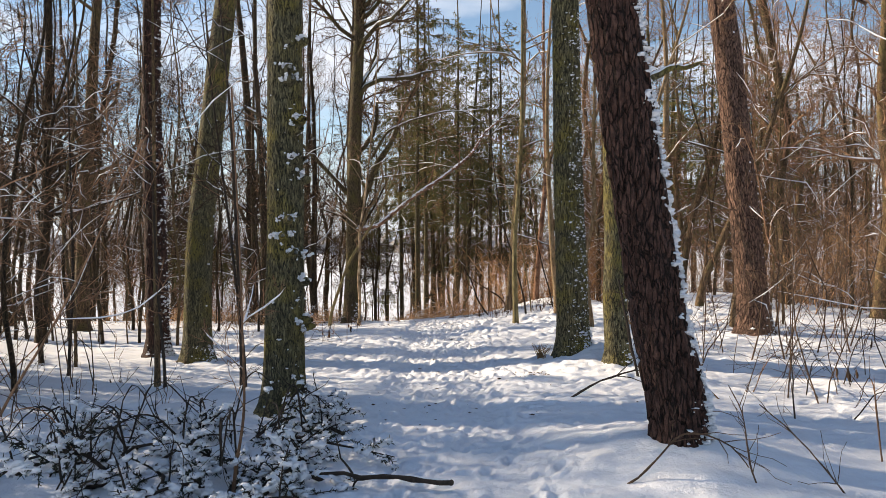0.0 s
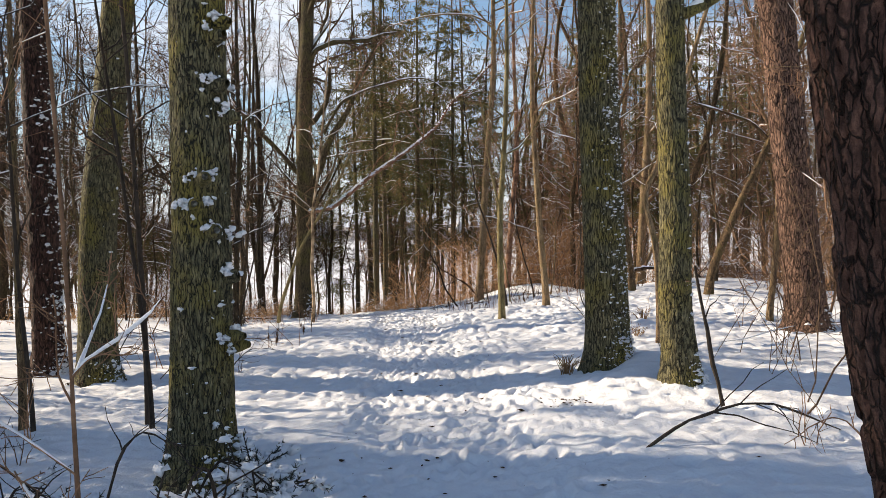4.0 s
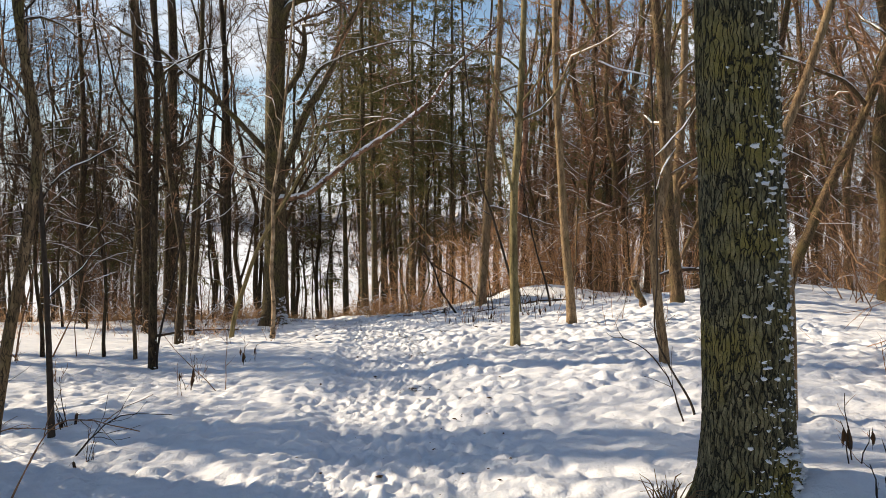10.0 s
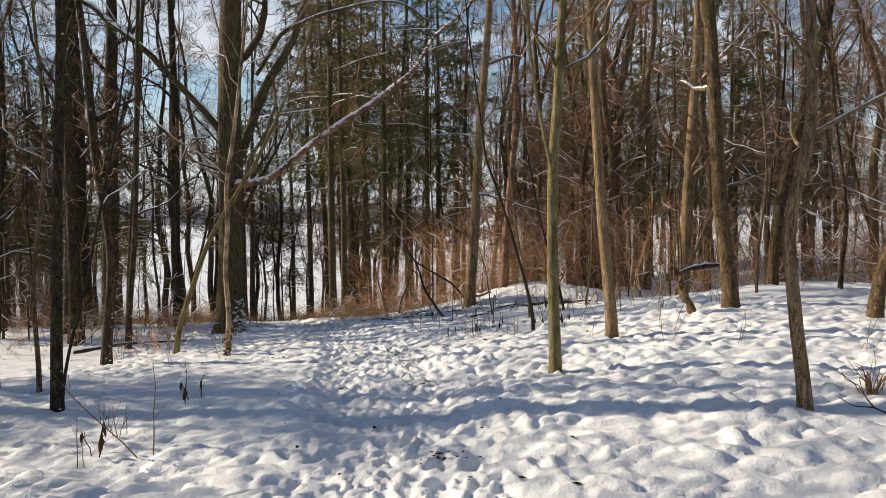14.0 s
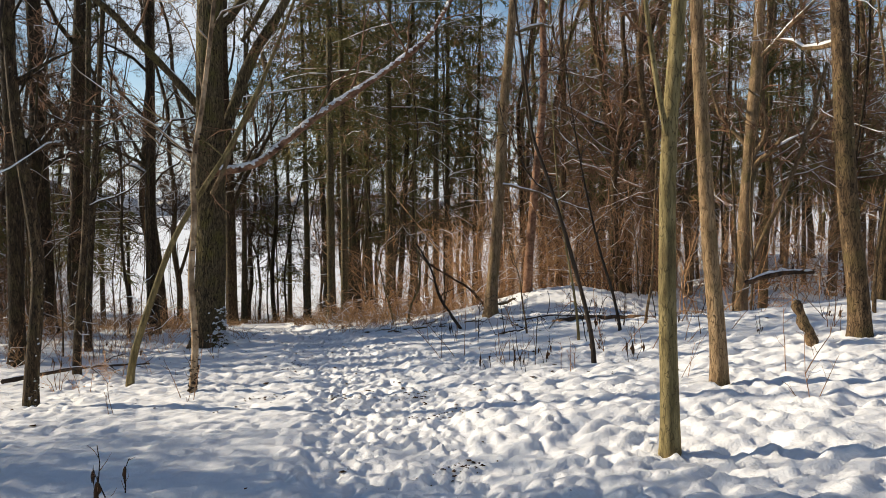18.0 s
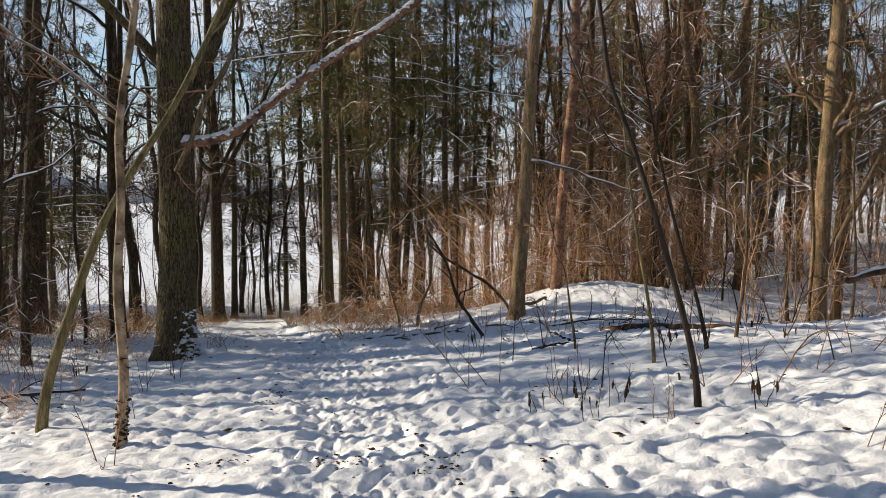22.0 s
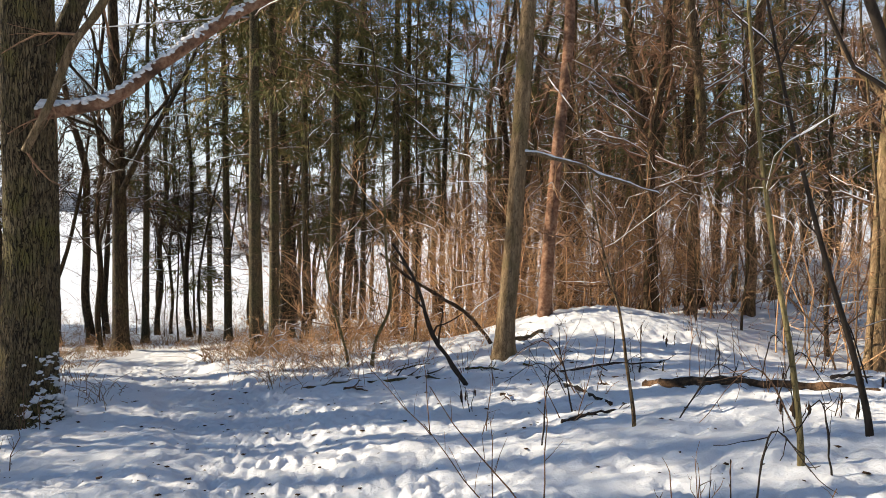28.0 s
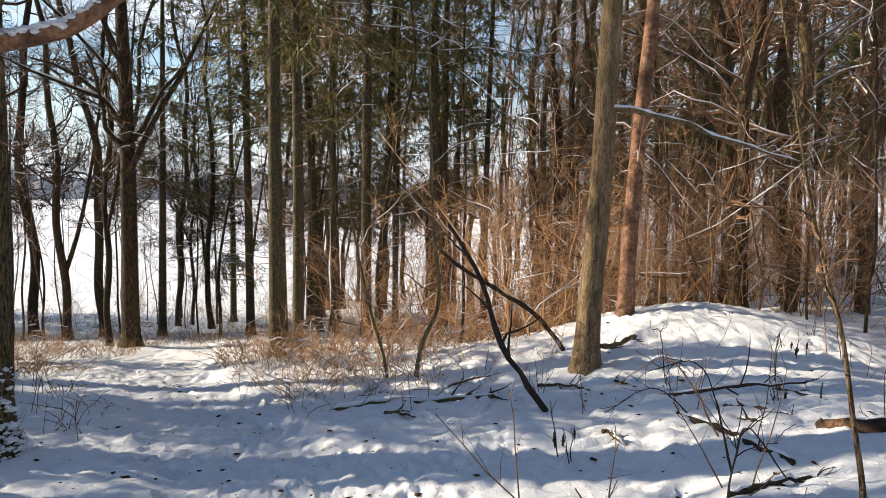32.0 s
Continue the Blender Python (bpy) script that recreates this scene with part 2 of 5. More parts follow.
# pale grey: the haze over the lake is put into the woods' colour
FAR = material("hazed_far_wood", [(0.42, 0.4, 0.4), (0.58, 0.55, 0.54)], (0.05, 0.05, 0.2), bump=0.0, vary=0.1)


# ---- ground shape ----
KNOT_Y = (-10, 0, 7, 11, 14.5, 17.5, 20.5, 24, 27, 30, 33, 40, 47, 55, 62, 75)
KNOT_Z = (0, 0, 0.02, -0.03, -0.10, -0.30, -0.52, -0.85, -1.15, -1.65, -2.0, -3.1, -3.95, -4.6, -4.75, -4.75)
MOUNDS = ((4.1, 25.7, 1.5, 0.597), (5.2, 17.0, 2.0, 0.326), (1.6, 8.6, 1.0, 0.083), (7.5, 19.5, 1.8, 0.507), (-5, 22, 3.0, -0.095), (3.2, 20.6, 1.2, 0.203),
          (4.5, 10.5, 2.0, 0.061), (9, 29, 3.0, 0.688), (-3, 11, 3.0, 0.051), (8, 23.2, 1.8, -0.369), (1.6, 4.8, 0.5, 0.207), (2.0, 8.78, 0.26, 0.15), (1.55, 8.35, 0.3, 0.05), (-1.75, 5.35, 0.5, 0.13))
TABLE = np.random.RandomState(5).rand(256, 256)


def vnoise(x, y, seed=0):
    """Smooth value noise, 0 to 1."""
    xi, yi = np.floor(x).astype(int), np.floor(y).astype(int)
    u, v = x - xi, y - yi
    u, v = u * u * (3 - 2 * u), v * v * (3 - 2 * v)
    xi, yi = xi + 37 * seed, yi + 91 * seed
    q = [TABLE[(xi + a) % 256, (yi + b) % 256] for a in (0, 1) for b in (0, 1)]
    return (q[0] * (1 - v) + q[1] * v) * (1 - u) + (q[2] * (1 - v) + q[3] * v) * u


def path_x(y):
    return np.interp(y, (-5, 4, 10, 15, 18, 20, 22.5, 28, 36), (0.1, 0.1, -0.05, -0.1, -0.2, -0.45, -0.9, -2.6, -3.4))


def land(x, y):
    """The lie of the land under the snow's lumps."""
    x, y = np.asarray(x, float), np.asarray(y, float)
    z = sum(np.interp(y + d, KNOT_Y, KNOT_Z) for d in (-2, -1, 0, 1, 2)) / 5
    z = z + (0.092 + 0.1 * np.exp(-((y - 12) / 9) ** 2)) * np.tanh(x / 2.5)
    for a, b, s, h in MOUNDS:
        z = z + h * np.exp(-((x - a) ** 2 + (y - b) ** 2) / (2 * s * s))
    k = np.clip((x - 5 - 0.12 * (y - 25)) / 16, 0, 1)
    k = k * k * (3 - 2 * k)
    return z * (1 - k) + np.maximum(z, -1.0 + 0.004 * np.maximum(x, 0)) * k


def ground_z(x, y):
    return float(land(x, y))


# ---- mesh helpers ----
def mesh_of(name, verts, quads, mat, smooth=True):
    """A mesh from arrays: verts (n, 3), faces (m, 3 or 4)."""
    verts, quads = np.ascontiguousarray(verts, np.float32), np.ascontiguousarray(quads, np.int32)
    me = bpy.data.meshes.new(name)
    k = quads.shape[1]
    me.vertices.add(len(verts))
    me.vertices.foreach_set("co", verts.ravel())
    me.loops.add(quads.size)
    me.loops.foreach_set("vertex_index", quads.ravel())
    me.polygons.add(len(quads))
    me.polygons.foreach_set("loop_start", np.arange(0, quads.size, k, dtype=np.int32))
    me.polygons.foreach_set("use_smooth", np.full(len(quads), smooth))
    me.update(calc_edges=True)
    me.materials.append(mat)
    return me


def part(name, arrays, mat, parent, label="", kind=""):
    ob = new(name, mesh_of(name, *arrays, mat))
    ob.parent = parent
    return tagged(ob, label, kind=kind)


def thing(name, at, label, category, group=""):
    ob = new(name)
    ob.empty_display_size = 0.2
    ob.matrix_basis = Matrix.Translation(at)
    return tagged(ob, label, category, group)


def joined(*many):
    """Several (verts, quads) as one."""
    many = [m for m in many if m is not None and len(m[0])]
    starts = np.cumsum([0] + [len(v) for v, _ in many])
    return np.concatenate([v for v, _ in many]), np.concatenate([q + s for (_, q), s in zip(many, starts)])


def tubes(P, R, k=3):
    """Tubes along paths P (b, n, 3) with radii R (b, n) and k sides."""
    b, n, _ = P.shape
    t = np.gradient(P, axis=1)
    t /= np.linalg.norm(t, axis=2, keepdims=True) + 1e-9
    ref = np.where(np.abs(t[:, :1, 2:3]) > 0.8, np.array([1.0, 0.1, 0.0]), np.array([0.1, 0.0, 1.0]))
    u = np.cross(t, np.broadcast_to(ref, t.shape))
    u /= np.linalg.norm(u, axis=2, keepdims=True) + 1e-9
    w = np.cross(t, u)
    a = np.arange(k) * 2 * np.pi / k
    ring = u[:, :, None] * np.cos(a)[:, None] + w[:, :, None] * np.sin(a)[:, None]
    V = P[:, :, None] + ring * R[:, :, None, None]
    idx = np.arange(b * n * k).reshape(b, n, k)
    nxt = np.roll(idx, -1, axis=2)
    Q = np.stack([idx[:, :-1], nxt[:, :-1], nxt[:, 1:], idx[:, 1:]], -1)
    return V.reshape(-1, 3), Q.reshape(-1, 4)


def sprout(P, R, per, span, length, angle, up, n, thick, rng, wobble=0.25, least=0.003, absolute=False):
    """Children of the paths P: per each, from span of the parent, with a length range (share of the parent's, or metres)."""
    b, m, _ = P.shape
    s = rng.uniform(*span, (b, per))
    f = s * (m - 1)
    i = np.minimum(f.astype(int), m - 2)
    r = f - i
    bi = np.arange(b)[:, None]
    at = P[bi, i] * (1 - r[..., None]) + P[bi, i + 1] * r[..., None]
    tan = P[bi, i + 1] - P[bi, i]
    tan /= np.linalg.norm(tan, axis=2, keepdims=True) + 1e-9
    rad = (R[bi, i] * (1 - r) + R[bi, i + 1] * r) * thick
    full = np.linalg.norm(np.diff(P, axis=1), axis=2).sum(1)[:, None]
    ln = rng.uniform(*length, (b, per)) * (1.0 if absolute else full * (1.15 - 0.7 * s))
    side = rng.normal(size=(b, per, 3))
    side -= tan * (side * tan).sum(2, keepdims=True)
    side /= np.linalg.norm(side, axis=2, keepdims=True) + 1e-9
    g = rng.uniform(*angle, (b, per))[..., None]
    d = tan * np.cos(g) + side * np.sin(g)
    at, d, ln, rad = at.reshape(-1, 3), d.reshape(-1, 3), ln.reshape(-1), np.maximum(rad.reshape(-1), least)
    out = [at]
    for _ in range(n - 1):
        d = d + rng.normal(size=d.shape) * wobble + np.array([0, 0, up])
        d /= np.linalg.norm(d, axis=1, keepdims=True)
        out.append(out[-1] + d * (ln / (n - 1))[:, None])
    taper = np.linspace(1, 0.3, n)
    return np.stack(out, 1), np.maximum(rad[:, None] * taper, least * 0.6)


def smooth_path(ctrl, n):
    """A smooth path of n points through the control points, evenly spaced by height order."""
    c = np.asarray(ctrl, float)
    d = np.r_[0, np.cumsum(np.linalg.norm(np.diff(c, axis=0), axis=1))]
    s = np.linspace(0, d[-1], n)
    m = np.gradient(c, d, axis=0)
    i = np.clip(np.searchsorted(d, s, side="right") - 1, 0, len(d) - 2)
    h = (d[i + 1] - d[i])[:, None]
    u = ((s - d[i])[:, None]) / h
    return (c[i] * (2 * u**3 - 3 * u**2 + 1) + m[i] * h * (u**3 - 2 * u**2 + u) + c[i + 1] * (-2 * u**3 + 3 * u**2) + m[i + 1] * h * (u**3 - u**2))


def stem(P, R, k, relief=0.0, cells=14, tall=0.12, seed=0, plates=False):
    """One trunk along P (n, 3) with radii R (n); furrowed bark of that relief, in metres, as real shape."""
    n = len(P)
    t = np.gradient(P, axis=0)
    t /= np.linalg.norm(t, axis=1, keepdims=True)
    u = np.cross(t, np.array([0.0, 1.0, 0.0]))
    u /= np.linalg.norm(u, axis=1, keepdims=True)
    w = np.cross(t, u)
    a = np.arange(k) * 2 * np.pi / k
    h = np.r_[0, np.cumsum(np.linalg.norm(np.diff(P, axis=0), axis=1))][:, None]
    lump = 1 + 0.05 * (vnoise(np.cos(a)[None] * 1.3 + 9 + h * 0, h * 0.7 + 3 + np.sin(a)[None], seed) - 0.5) * 2
    rad = R[:, None] * lump
    if relief:
        # upright plates between cracks: cells taller than wide, closed round the trunk
        cu, cv = np.broadcast_to(a[None] / (2 * np.pi) * cells, (n, k)), np.broadcast_to(h / tall, (n, k))
        cv = cv + 0.5 * vnoise(np.sin(a)[None] * 3 + 7, h / tall * 0.6 + np.cos(a)[None] * 3, seed)
        cu = cu + 0.7 * np.sin(h / tall * 0.9 + 2 * np.sin(a)[None] + seed) * np.ones_like(cu)
        iu, iv = np.floor(cu).astype(int), np.floor(cv).astype(int)
        f1, f2, top = np.full(cu.shape, 9.0), np.full(cu.shape, 9.0), np.zeros(cu.shape)
        for du in (-1, 0, 1):
            for dv in (-1, 0, 1):
                p, q = (iu + du) % cells, (iv + dv) % 256
                near_d = np.hypot(cu - iu - du - 0.1 - 0.8 * TABLE[(p + 31 * seed) % 256, q], cv - iv - dv - 0.1 - 0.8 * TABLE[q, (p + 57 + seed) % 256])
                closer = near_d < f1
                f2 = np.where(closer, f1, np.minimum(f2, near_d))
                top = np.where(closer, TABLE[(p + 11) % 256, (q + 5) % 256], top)
                f1 = np.where(closer, near_d, f1)
        ridge = np.clip((f2 - f1) / 0.2, 0, 1)
        rad = rad + relief * (ridge * (0.7 + (1.2 if plates else 0.4) * (top - 0.5)) - 0.6)
    V = P[:, None] + (u[:, None] * np.cos(a)[None, :, None] + w[:, None] * np.sin(a)[None, :, None]) * rad[:, :, None]
    idx = np.arange(n * k).reshape(n, k)
    nxt = np.roll(idx, -1, axis=1)
    Q = np.stack([idx[:-1], nxt[:-1], nxt[1:], idx[1:]], -1).reshape(-1, 4)
    return V.reshape(-1, 3), Q


BALL_A = np.linspace(0, 2 * np.pi, 7)[:-1]
BALL = np.concatenate([[(np.cos(q) * np.sin(p), np.sin(q) * np.sin(p), np.cos(p)) for q in BALL_A] for p in (0.15, 0.9, 1.6, 2.3, 2.99)])


def blobs(at, size, rng, rough=0.25):
    """Small uneven lumps at the places at (b, 3) with half sizes size (b, 3)."""
    b = len(at)
    V = at[:, None] + BALL[None] * size[:, None] * (1 + rough * rng.normal(size=(b, len(BALL), 1)))
    idx = np.arange(b * 30).reshape(b, 5, 6)
    nxt = np.roll(idx, -1, axis=2)
    return V.reshape(-1, 3), np.stack([idx[:, :-1], nxt[:, :-1], nxt[:, 1:], idx[:, 1:]], -1).reshape(-1, 4)[:, ::-1]


def chips(at, size, rng):
    """Tiny lumps of eight faces."""
    b = len(at)
    corner = np.array([(1, 0, 0), (0, 1, 0), (-1, 0, 0), (0, -1, 0), (0, 0, 1), (0, 0, -1)], float)
    a = rng.uniform(0, 6.3, b)
    V = corner[None] * size[:, None] * rng.uniform(0.6, 1.4, (b, 6, 1))
    V = np.stack([V[..., 0] * np.cos(a)[:, None] - V[..., 1] * np.sin(a)[:, None], V[..., 0] * np.sin(a)[:, None] + V[..., 1] * np.cos(a)[:, None], V[..., 2]], -1) + at[:, None]
    F = np.array([(0, 1, 4), (1, 2, 4), (2, 3, 4), (3, 0, 4), (1, 0, 5), (2, 1, 5), (3, 2, 5), (0, 3, 5)])
    return V.reshape(-1, 3), (np.arange(b)[:, None, None] * 6 + F).reshape(-1, 3)


def caps(P, R, rng, cover=0.7, over=0.8, low=0.006, k=5):
    """Snow that lies along the upper side of the paths where they are not too steep."""
    b, n, _ = P.shape
    t = np.gradient(P, axis=1)
    t /= np.linalg.norm(t, axis=2, keepdims=True) + 1e-9
    flat = np.clip((0.92 - np.abs(t[..., 2])) * 4, 0, 1)
    keep = (flat.max(1) > 0) & (rng.rand(b) < cover)
    if not keep.any():
        return None
    P, R, flat = P[keep], R[keep], flat[keep]
    rr = np.maximum(R * over, low) * flat * rng.uniform(0.7, 1.25, R.shape)
    if n > 10:
        rr *= np.interp(np.linspace(0, 9, n), np.arange(10), rng.uniform(0.15, 1.5, 10))[None]
    rr[:, 0] *= 0.4
    rr[:, -1] *= 0.2
    return tubes(P + np.stack([0 * R, 0 * R, R * 0.75 + rr * 0.35], -1), rr, k)


# ---- ground ----
gx = np.concatenate([-np.geomspace(700, 9, 26), np.arange(-8.5, -4.0, 0.15), np.arange(-4.0, -1.0, 0.042), np.arange(-1.0, 1.1, 0.021), np.arange(1.1, 5.5, 0.042), np.arange(5.5, 9.5, 0.14), np.geomspace(11.2, 700, 26)])
gy = np.concatenate([np.array([-60, -30, -15, -8, -5, -3.5, -2.5, -1.5]), np.arange(-1, 2.6, 0.2), np.arange(2.6, 20, 0.026), np.arange(20, 24, 0.045), np.arange(24, 29, 0.09), np.arange(29, 40, 0.2), np.geomspace(40.3, 900, 46)])
GX, GY = np.meshgrid(gx, gy)
GZ = land(GX, GY)
near = np.clip(1.6 - np.hypot(GX / 12, (GY - 14) / 26), 0, 1)
off = np.abs(GX - path_x(GY))
track = np.exp(-((off / (0.56 + 0.12 * vnoise(GX * 0, GY / 0.7, 19))) ** 6))
ruts = np.exp(-(((off - 0.42 - 0.05 * np.sin(GY * 1.7)) / 0.06) ** 2))
fold = lambda q: np.abs(2 * q - 1)
wx, wy = GX + 0.25 * vnoise(GX / 0.5, GY / 0.5, 8), GY + 0.25 * vnoise(GX / 0.5, GY / 0.5, 9)
pillow = lambda q: 1 - (1 - fold(q)) ** 2
patchy = 0.35 + 0.95 * vnoise(GX / 2.1, GY / 2.4, 14)
calm = 0.45 + 0.55 * np.clip((GY - 5.5) / 4, 0, 1) + 0.5 * np.clip((GY - 9) / 4, 0, 1)
lumps = 0.06 * (vnoise(GX / 1.3, GY / 1.1, 13) - 0.5) + calm * patchy * (0.02 * (pillow(vnoise(wx / 0.36, wy / 0.27, 11)) - 0.6) + 0.027 * (pillow(vnoise(wx / 0.15, wy / 0.11, 12)) - 0.6))
lumps += calm * (0.02 * (vnoise(GX / 0.09, GY / 0.08, 15) - 0.5) + 0.06 * np.clip(vnoise(GX / 1.7, GY / 1.3, 20) - 0.4, 0, 1) * (pillow(vnoise(wx / 0.085, wy / 0.07, 21)) - 0.6))
chopped = 0.02 * (pillow(vnoise(GX / 0.13, GY / 0.11, 16)) - 0.6) + 0.026 * (pillow(vnoise(wx / 0.075, wy / 0.06, 17)) - 0.6) + 0.024 * (vnoise(GX / 0.034, GY / 0.034, 18) - 0.5)
GZ += near * (lumps * (1 - 0.85 * track) + track * np.minimum(calm, 1) * (chopped - 0.06) - 0.012 * ruts)
rng = np.random.RandomState(21)


def footprints(xs, ys, turn, deep, wide):
    """Presses footprints into the snow: a sunk sole with a small rim."""
    for x, y, a, d, w in zip(xs, ys, turn, deep, wide):
        i0, i1 = np.searchsorted(gx, (x - 0.32, x + 0.32))
        j0, j1 = np.searchsorted(gy, (y - 0.32, y + 0.32))
        dx, dy = GX[j0:j1, i0:i1] - x, GY[j0:j1, i0:i1] - y
        p, q = dx * np.cos(a) + dy * np.sin(a), -dx * np.sin(a) + dy * np.cos(a)
        e = np.hypot(p / w, q / (w * 1.9))
        GZ[j0:j1, i0:i1] += -d * np.exp(-(e ** 4)) + 0.3 * d * np.exp(-((e - 1.6) / 0.45) ** 2)


fy = rng.uniform(3.0, 30, 900)
footprints(path_x(fy) + rng.uniform(-0.75, 0.75, 900), fy, rng.normal(0, 0.8, 900), rng.uniform(0.015, 0.045, 900), rng.uniform(0.03, 0.05, 900))
fy = rng.uniform(5, 26, 2600)
footprints(rng.uniform(-4, 4.8, 2600), fy, rng.uniform(-1.5, 1.5, 2600), rng.uniform(0.01, 0.03, 2600), rng.uniform(0.028, 0.056, 2600))
idx = np.arange(GX.size).reshape(GX.shape)
ground = new("ground", mesh_of("ground", np.stack([GX, GY, GZ], -1).reshape(-1, 3),
                               np.stack([idx[:-1, :-1], idx[:-1, 1:], idx[1:, 1:], idx[1:, :-1]], -1).reshape(-1, 4), SNOW))
tagged(ground, "trodden lumpy snow on a woodland path sloping to a frozen lake", "ground", kind="structure")

# the lake's snowed-over ice, just above its bed
lx, ly = np.meshgrid(np.linspace(-690, 690, 24), np.linspace(52, 890, 16))
idx = np.arange(lx.size).reshape(lx.shape)
lake = new("water", mesh_of("water", np.stack([lx, ly, np.full(lx.shape, -4.69)], -1).reshape(-1, 3),
                            np.stack([idx[:-1, :-1], idx[:-1, 1:], idx[1:, 1:], idx[1:, :-1]], -1).reshape(-1, 4), SNOW))
tagged(lake, "wide frozen lake under smooth white snow", "lake", kind="structure")

# the far shore: a low wooded rise across the ice, haze in its pale colour
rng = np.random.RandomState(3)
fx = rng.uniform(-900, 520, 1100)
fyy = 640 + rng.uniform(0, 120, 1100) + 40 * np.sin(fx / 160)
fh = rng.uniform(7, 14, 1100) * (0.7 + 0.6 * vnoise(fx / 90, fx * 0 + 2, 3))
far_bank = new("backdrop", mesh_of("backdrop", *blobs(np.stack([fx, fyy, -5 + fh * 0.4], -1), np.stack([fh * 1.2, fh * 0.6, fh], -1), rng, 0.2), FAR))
tagged(far_bank, "bare woods along the far lake shore, haze painted into their grey", "woods", kind="structure")


# ---- trees ----
def crown_of(P, R, rng, limbs, span, length, twigs=(5, 4), up=0.06, angle=(0.7, 1.25), fine=0.004, steps=(7, 5, 4)):
    """Limbs and two orders of twigs on a trunk path; returns the limb paths and all the finer paths."""
    a = sprout(P[None], R[None], limbs, span, length, angle, up, steps[0], 0.42, rng, 0.24 if R[0] > 0.016 else 0.1, min(0.008, R[0] * 0.25), absolute=True)
    b = sprout(*a, twigs[0], (0.2, 1.0), (0.3, 0.6), (0.5, 1.1), up * 0.6, steps[1], 0.5, rng, 0.34 if R[0] > 0.016 else 0.12, fine * (1.3 if R[0] > 0.016 else 0.6))
    c = sprout(*b, twigs[1], (0.15, 1.0), (0.35, 0.75), (0.4, 1.1), 0.02, steps[2], 0.6, rng, 0.36 if R[0] > 0.016 else 0.12, fine * (1.0 if R[0] > 0.016 else 0.5))
    return a, b, c


def trunk_path(offs, height, seed, lean=1.0):
    """A trunk from its foot through the given offsets and on up to its height."""
    rng = np.random.RandomState(seed)
    c = [(0, 0, -0.25), (0, 0, 0)] + [tuple(o) for o in offs]
    last, before = np.array(c[-1], float), np.array(c[-2], float)
    d = (last - before) / max(0.2, np.linalg.norm(last - before))
    while c[-1][2] < height:
        d = d * 0.8 + np.array([0, 0, 0.22]) + rng.normal(0, 0.035 * lean, 3)
        d /= np.linalg.norm(d)
        c.append(tuple(np.array(c[-1]) + d * 1.6))
    return c


def trunk_shape(ctrl, r, height, fine_to=4.6, step=0.02, flare=1.0):
    """Evenly smoothed path and radii: close rings low down, wide ones above."""
    dense = smooth_path(ctrl, 600)
    low, high = dense[dense[:, 2] <= fine_to], dense[dense[:, 2] > fine_to]
    n = max(8, int((fine_to + 0.25) / step))
    low = low[np.linspace(0, len(low) - 1, min(n, len(low) * 3)).round(3).astype(int)] if step > 0.2 else np.stack([np.interp(np.linspace(0, len(low) - 1, n), np.arange(len(low)), low[:, q]) for q in range(3)], 1)
    high = high[:: max(1, len(high) // 16)]
    P = np.concatenate([low, high]) if len(high) else low
    h = P[:, 2]
    R = r * (1 - 0.82 * np.clip(h / height, 0, 1) ** 1.1) + flare * min(0.45 * r, 0.2 * r + 0.05 * (r > 0.1)) * np.exp(-np.maximum(h, -0.1) / 0.16)
    return P, np.maximum(R, 0.006)


def flecks(P, R, rng, count, facing, spread, low, high, size):
    """Bits of snow that stick in the bark of one side."""
    h = low + (high - low) * rng.rand(count) ** 1.7
    i = np.searchsorted(P[:, 2], h).clip(0, len(P) - 1)
    a = facing + rng.normal(0, spread, count)
    n = np.stack([np.cos(a), np.sin(a), 0 * a], -1)
    s = size * rng.gamma(2.0, 0.35, (count, 1)).clip(0.25, 1.9)
    at = P[i] + n * (R[i][:, None] + s * 0.1)
    at[:, 2] += h - P[i, 2]
    return blobs(at, np.concatenate([s, s, s * rng.uniform(0.3, 0.7, (count, 1))], 1), rng, 0.4)


